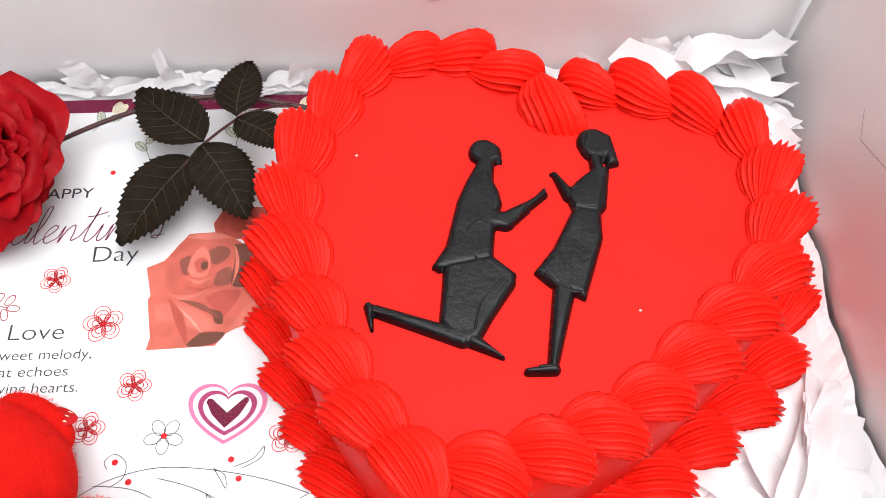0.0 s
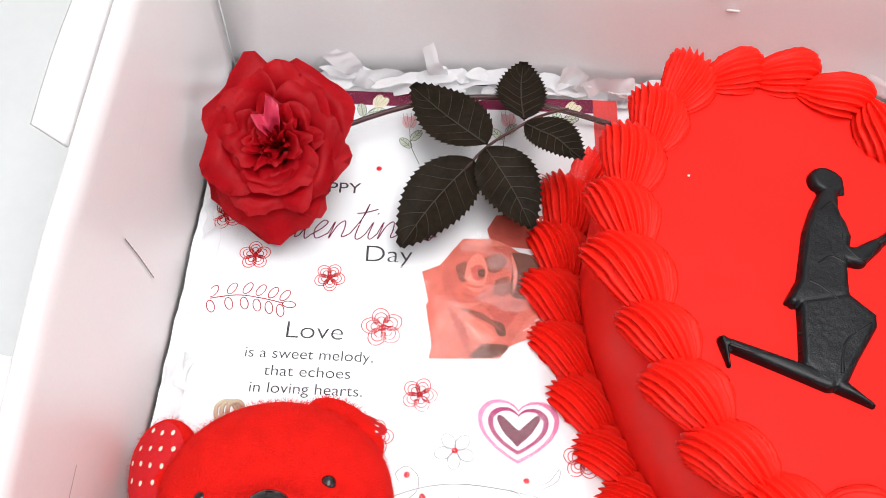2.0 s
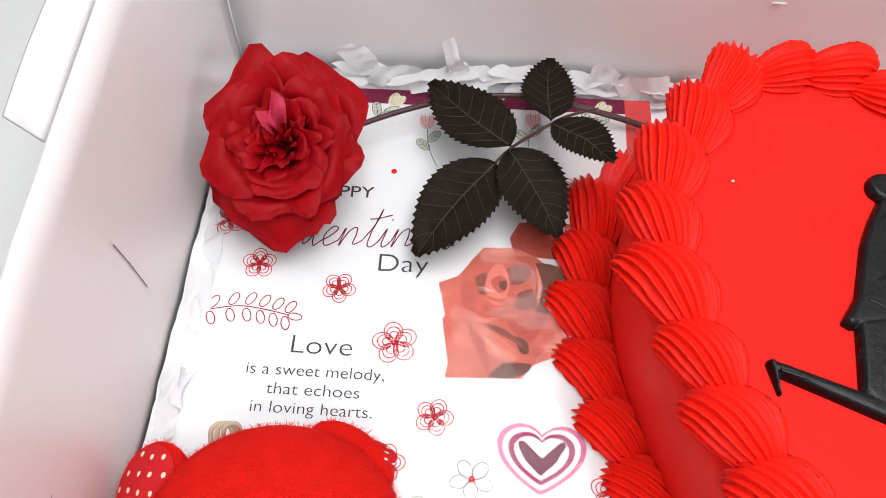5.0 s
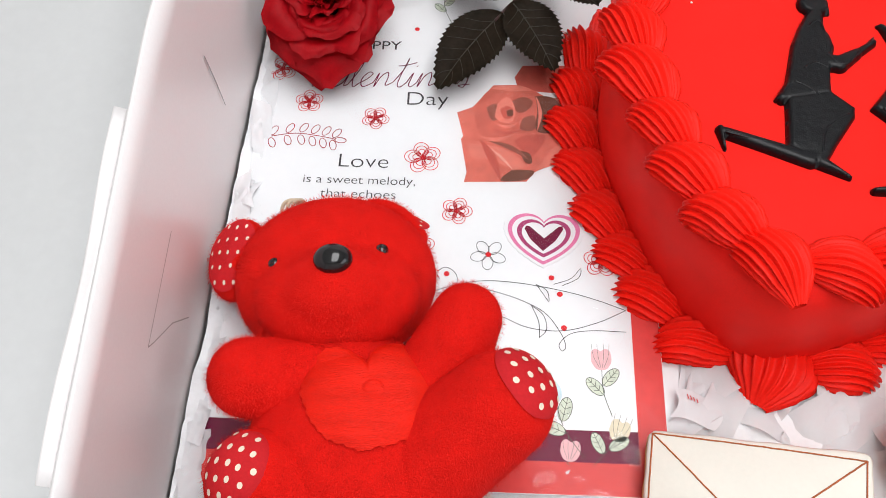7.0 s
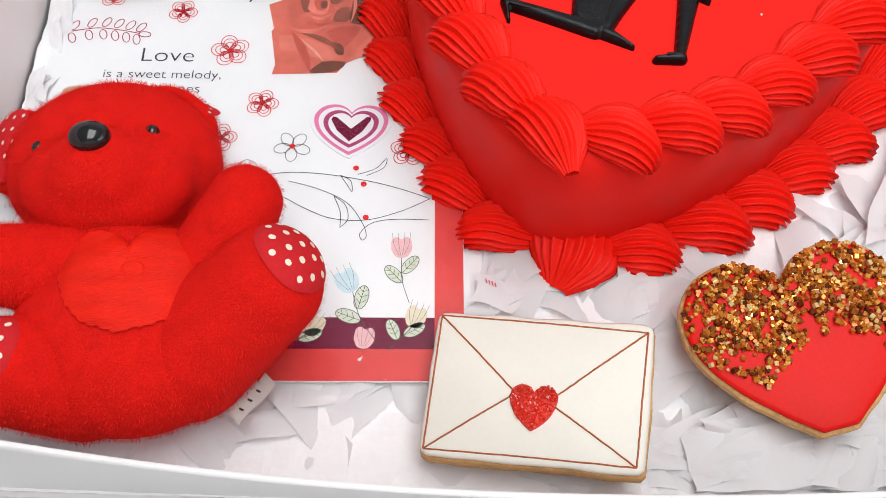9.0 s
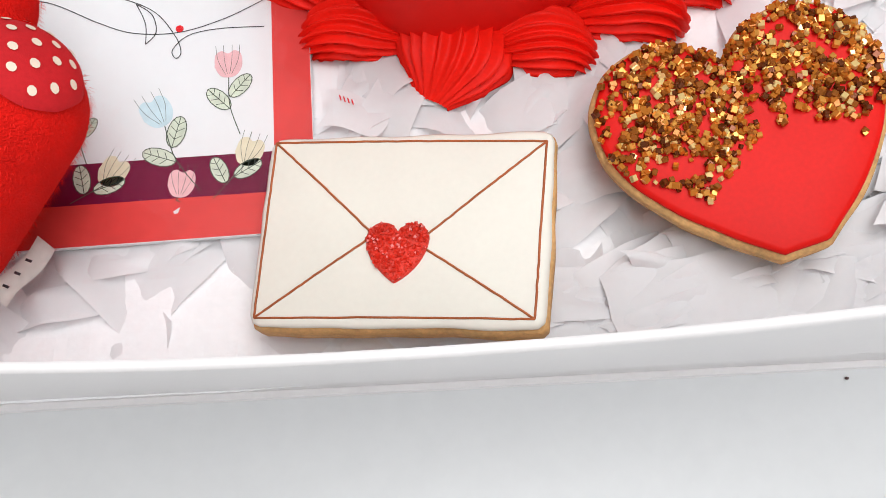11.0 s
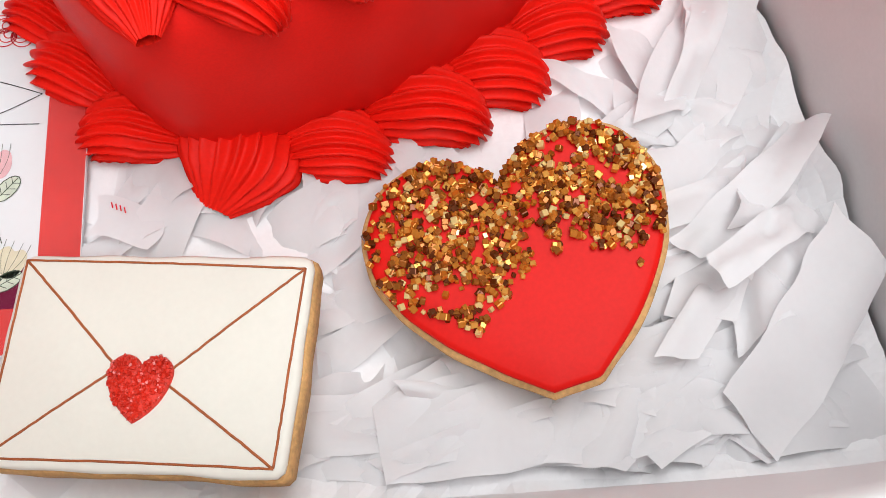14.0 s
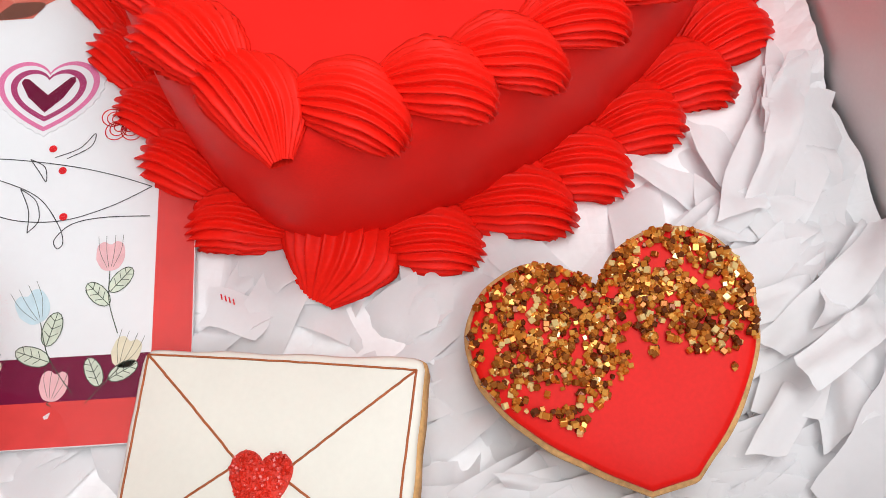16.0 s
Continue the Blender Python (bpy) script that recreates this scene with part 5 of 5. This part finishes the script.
rnd = random.Random(31)
LAYERS = ((5, 0.0370, 0.019, 0.92, 0.0045, -0.001), (5, 0.0345, 0.028, 0.95, 0.0060, 0.000), (4, 0.0300, 0.0330, 1.00, 0.0055, 0.001), (5, 0.0250, 0.0345, 0.90, 0.0042, 0.001), (5, 0.0195, 0.0345, 0.86, 0.0036, 0.001),
          (5, 0.0150, 0.0330, 0.80, 0.0026, 0.001), (5, 0.0110, 0.0312, 0.80, 0.0018, 0.001), (4, 0.0075, 0.0295, 0.85, 0.0010, 0.001), (3, 0.0045, 0.0270, 1.10, 0.0005, 0.001))
for li, (count, reach, rise, half, curl, z0) in enumerate(LAYERS):
    for k in range(count):
        phi = li * 0.83 + k * math.tau / count + rnd.uniform(-0.28, 0.28)
        bm = petal(phi, reach * 0.95 * rnd.uniform(0.84, 1.08), rise * rnd.uniform(0.94, 1.06), half * rnd.uniform(0.9, 1.1), curl * rnd.uniform(0.6, 1.5), rnd.uniform(0, 50), z0)
        bmesh.ops.solidify(bm, geom=bm.faces[:], thickness=0.0004)
        part("petal", bm, PETAL, rose)
bm = petal(1.9, 0.0100, 0.0370, 0.62, 0.007, 3.3, 0.002)
bmesh.ops.solidify(bm, geom=bm.faces[:], thickness=0.0004)
part("petal", bm, PETAL_PINK, rose, "pink folded petal back")


def leaflet(base, tip, width, seed, bend=0.1):
    """A serrated leaflet with a midrib and side veins."""
    b, t = Vector(base), Vector(tip)
    d = t - b
    length = d.length
    d.normalize()
    s = Vector((-d.y, d.x, 0)).normalized()

    def half_w(f):
        return width * (math.sin(math.pi * f ** 0.82) ** 0.75) * (1 - 0.15 * f)

    def place(f, w):
        droop = -0.003 * f * f + 0.0022 * abs(w) ** 1.5 + 0.0010 * noise.noise((f * 3, w * 2, seed))
        return b + d * (length * f) + s * (half_w(f) * w + bend * length * 0.3 * math.sin(math.pi * f)) + Vector((0, 0, droop))
    teeth = 17
    n = teeth * 4

    def fn(u, v):
        w = 2 * u - 1
        f = v
        p = place(f, w)
        if abs(w) > 0.99:
            k = (v * teeth) % 1.0
            p = p + (d * 0.35 + s * math.copysign(1, w)) * (0.0022 * (k ** 1.5)) * min(1, f * 6)
        return p
    bm = surface(fn, 10, n)
    bmesh.ops.solidify(bm, geom=bm.faces[:], thickness=0.0003)
    ob = part("leaf", bm, LEAF, rose, "dark green serrated rose leaf")
    bm = bmesh.new()
    up = Vector((0, 0, 0.00035))
    tube(bm, [place(f, 0) + up for f in np.linspace(0, 0.97, 14)], 0.00040, 6, 0.00015)
    part("midrib", bm, LEAF_VEIN, ob)
    bm = bmesh.new()
    for k in range(6):
        f0 = 0.1 + 0.13 * k
        for sd in (1, -1):
            tube(bm, [place(min(0.97, f0 + 0.16 * q), sd * 0.88 * q) + up * 0.6 for q in np.linspace(0, 1, 6)], 0.00018, 5, 0.00008)
    part("vein", bm, LEAF_VEIN, ob)


leaflet((-0.1125, 0.2825, 0.0420), (-0.1505, 0.3185, 0.0400), 0.0155, 1.0)
leaflet((-0.1190, 0.2745, 0.0390), (-0.1495, 0.2335, 0.0285), 0.0165, 2.0, -0.1)
leaflet((-0.1130, 0.2800, 0.0415), (-0.0900, 0.2450, 0.0330), 0.0150, 3.0, 0.1)
leaflet((-0.0955, 0.2895, 0.0500), (-0.0705, 0.2675, 0.0580), 0.0105, 4.0, 0.15)
leaflet((-0.0965, 0.2915, 0.0500), (-0.0965, 0.3380, 0.0390), 0.0120, 5.0)
part("leaf_stalk", tube(bmesh.new(), smooth_line([(-0.1220, 0.2710, 0.0380), (-0.1125, 0.2820, 0.0415), (-0.0960, 0.2905, 0.0495), (-0.0860, 0.3010, 0.0440), (-0.0740, 0.3140, 0.0330)], 6), 0.0007, 7), STEM, rose)
part("stem", tube(bmesh.new(), smooth_line([(-0.2035, 0.2800, 0.0300), (-0.1870, 0.2950, 0.0290), (-0.1600, 0.3080, 0.0310), (-0.1350, 0.3160, 0.0320), (-0.1050, 0.3200, 0.0310), (-0.0740, 0.3190, 0.0250), (-0.0500, 0.3170, 0.0190)], 6), 0.0012, 8, 0.0015), STEM, rose)
part("calyx", ball(bmesh.new(), ROSE_AT @ Vector((0, 0, -0.002)), (0.0075, 0.0075, 0.0080)), LEAF, rose)
settle(rose)
for top in rose.children:
    for sub in top.children:
        sub.matrix_parent_inverse = Matrix.Identity(4)

# ---- shredded tissue paper ----
shreds = empty("shredded_paper", "loose crumpled strips of white tissue paper", "packing paper", (-0.03, 0.17, 0.0))


def bed_fn(u, v):
    y = FRONT + 0.002 + (BACK - FRONT - 0.004) * v
    x = LEFT + 0.002 + (right_x(y) - 0.004 - LEFT) * u
    f = noise.noise((x * 38, y * 38, 3)) + 0.6 * abs(noise.noise((x * 90, y * 90, 7)))
    bank = 0.016 * max(0.0, 1 - (y - FRONT) / 0.020) ** 1.5 * min(1.0, max(0.0, (x + 0.06) / 0.08)) + 0.010 * max(0.0, 1 - (right_x(y) - 0.002 - x) / 0.022) ** 1.5 + 0.010 * max(0.0, 1 - (x - LEFT) / 0.010)
    return (x, y - 0.004 * max(0.0, 1 - (y - FRONT) / 0.020), 0.0090 + 0.0022 * f + bank * (1 + 0.5 * f))


tagged(part("paper_bed", surface(bed_fn, 130, 110), BED_TISSUE, shreds, "packed layer of crumpled tissue", False), kind="stuff")


def strip_bm(rnd, length, width):
    """A torn, bent strip of tissue."""
    seed = rnd.uniform(0, 99)
    c1, c2, c3 = rnd.uniform(-0.7, 0.7), rnd.uniform(-0.5, 0.5), rnd.uniform(0.1, 0.7)
    fold = rnd.uniform(0.3, 0.7)
    skew, thin = rnd.uniform(-0.9, 0.9), rnd.choice((0.0, 0.3, 0.7))

    def fn(u, v):
        w = (u - 0.5) * width * (1 - thin * abs(2 * v - 1) ** 1.5 * (0.5 + 0.5 * math.sin(seed)))
        s = v - 0.5 + skew * (u - 0.5) * width / length
        a = c1 * s
        ctr = Vector((length * s * math.cos(a * 0.5), length * s * math.sin(a * 0.5), 0))
        side = Vector((-math.sin(a), math.cos(a), 0))
        z = 0.0055 * c3 * math.sin(v * 7 + seed) + 0.0035 * noise.noise((v * 5, u * 2, seed)) + (0.004 * c2 * (2 * u - 1)) * math.sin(v * 5 + seed)
        z -= 0.003 * abs(v - fold) * 2
        edge = 1 + 0.08 * noise.noise((v * 6, seed, u))
        p = ctr + side * w * edge
        return (p.x, p.y, z)
    return surface(fn, 5, 16)


STRIPS = []
rnd = random.Random(12)
for k in range(26):
    STRIPS.append(mesh_of(strip_bm(rnd, rnd.uniform(0.028, 0.075), rnd.uniform(0.010, 0.021)), TISSUE, True, "paper_strip"))


def scatter(count, x0, x1, y0, y1, z0, z1, tilt, seed, flat_turn=None, size=1.0):
    """Strips thrown into a stretch of the box, kept clear of its walls."""
    rnd = random.Random(seed)
    for _ in range(count):
        me = STRIPS[rnd.randrange(len(STRIPS))]
        turn = rnd.uniform(0, 6.28) if flat_turn is None else flat_turn + rnd.uniform(-0.35, 0.35)
        m = Euler((rnd.uniform(-tilt, tilt), rnd.uniform(-tilt, tilt), turn)).to_matrix() @ Matrix.Diagonal((size, size, size))
        co = [m @ v.co for v in me.vertices]
        lo = [min(v[k] for v in co) for k in range(3)]
        hi = [max(v[k] for v in co) for k in range(3)]
        y = min(max(rnd.uniform(y0, y1), FRONT + 0.003 - lo[1]), BACK - 0.002 - hi[1])
        x = min(max(rnd.uniform(x0, x1), LEFT + 0.003 - lo[0]), right_x(y + hi[1]) - 0.002 - hi[0])
        z = max(rnd.uniform(z0, z1), 0.004 - lo[2])
        if x + lo[0] < -0.035 and y + hi[1] > 0.028 and y < 0.325 and x > -0.236:
            z = min(z, 0.0128 - hi[2])
        for bx0, bx1, by0, by1, under in ((-0.060, 0.034, -0.012, 0.060, 0.0200), (0.044, 0.134, 0.006, 0.090, 0.0260), (-0.045, 0.080, 0.070, 0.300, 0.0155)):
            if x + hi[0] > bx0 and x + lo[0] < bx1 and y + hi[1] > by0 and y + lo[1] < by1:
                z = min(z, under - hi[2])
        ob = new("paper_strip", me)
        ob.parent = shreds
        ob.matrix_local = Matrix.Translation((x, y, max(z, 0.004 - lo[2]))) @ m.to_4x4()


scatter(60, -0.235, 0.165, 0.008, 0.050, 0.0115, 0.0150, 0.08, 1)
scatter(46, -0.035, 0.160, 0.040, 0.110, 0.0115, 0.0155, 0.09, 2)
scatter(40, 0.130, 0.180, 0.010, 0.120, 0.012, 0.022, 0.12, 3)
scatter(30, 0.09, 0.165, 0.005, 0.024, 0.014, 0.026, 0.18, 8, 0.1)
scatter(24, 0.135, 0.172, 0.285, 0.340, 0.012, 0.050, 0.5, 4)
scatter(12, 0.110, 0.172, 0.300, 0.340, 0.030, 0.062, 0.45, 24, None, 1.1)
scatter(16, 0.160, 0.172, 0.110, 0.150, 0.012, 0.030, 0.25, 14, 1.3)
scatter(34, -0.225, 0.170, 0.339, 0.346, 0.012, 0.022, 0.25, 5, 0.0, 0.52)
scatter(26, 0.140, 0.180, 0.000, 0.110, 0.014, 0.026, 0.14, 35, 0.6, 1.15)
scatter(14, 0.140, 0.185, 0.004, 0.090, 0.024, 0.036, 0.28, 45, 0.8, 1.2)
scatter(10, 0.150, 0.185, 0.020, 0.100, 0.030, 0.044, 0.40, 55, 0.4, 1.0)
scatter(30, -0.243, -0.238, 0.010, 0.330, 0.008, 0.020, 0.35, 6, 1.57, 0.5)
scatter(30, 0.010, 0.165, -0.006, 0.014, 0.018, 0.032, 0.16, 16, 0.25, 1.2)
for x, z, w, lean in ((-0.186, 0.046, 0.9, 0.15), (-0.140, 0.045, 1.3, -0.25), (-0.168, 0.036, 0.2, 0.1), (-0.070, 0.044, 0.5, 0.0), (-0.050, 0.040, 0.1, 0.1), (0.085, 0.050, 0.6, 0.2), (0.120, 0.056, 1.1, -0.2)):
    ob = new("paper_strip", STRIPS[int(1000 * z + 7 * w) % len(STRIPS)])
    ob.parent = shreds
    ob.matrix_local = Matrix.Translation((x, BACK - 0.0105, z - 0.016)) @ Euler((radians(80), w, lean)).to_matrix().to_4x4() @ Matrix.Diagonal((0.42, 0.75, 0.6, 1))
settle(shreds)

# small things in the box
bead = tagged(part("silver_bead", ball(bmesh.new(), (0.1700, -0.0070, 0.0030), (0.0034, 0.0030, 0.0030), seg=18), mat("silver", (0.72, 0.72, 0.74), 0.18, metal=1.0, vary=0.1)), "small shiny silver bead in the box corner", "bead")
scrap = empty("paper_scrap", "white paper scrap with red printed marks", "paper", (-0.028, 0.078, 0.017))
part("sheet", surface(lambda u, v: (-0.038 + 0.019 * u + 0.005 * v + 0.002 * math.sin(4 * v), 0.069 + 0.013 * v - 0.004 * u + 0.001 * math.sin(5 * u), 0.0160 + 0.0012 * math.sin(3 * u + 2 * v)), 12, 10), TISSUE, scrap)
bm = bmesh.new()
for k in range(4):
    x = -0.0300 + 0.0013 * k
    ribbon(bm, [(x, 0.0792 - 0.0006 * k), (x + 0.0005, 0.0772 - 0.0006 * k)], 0.0004, 0.0180)
part("print", bm, INK_RED, scrap, "small red printed bars", False)
settle(scrap)
tagged(part("crumb", ball(bmesh.new(), (0.1240, -0.0168, -0.0025), (0.0007, 0.0005, 0.0005), seg=8), STEM), "tiny dark crumb on the white table", "crumb")
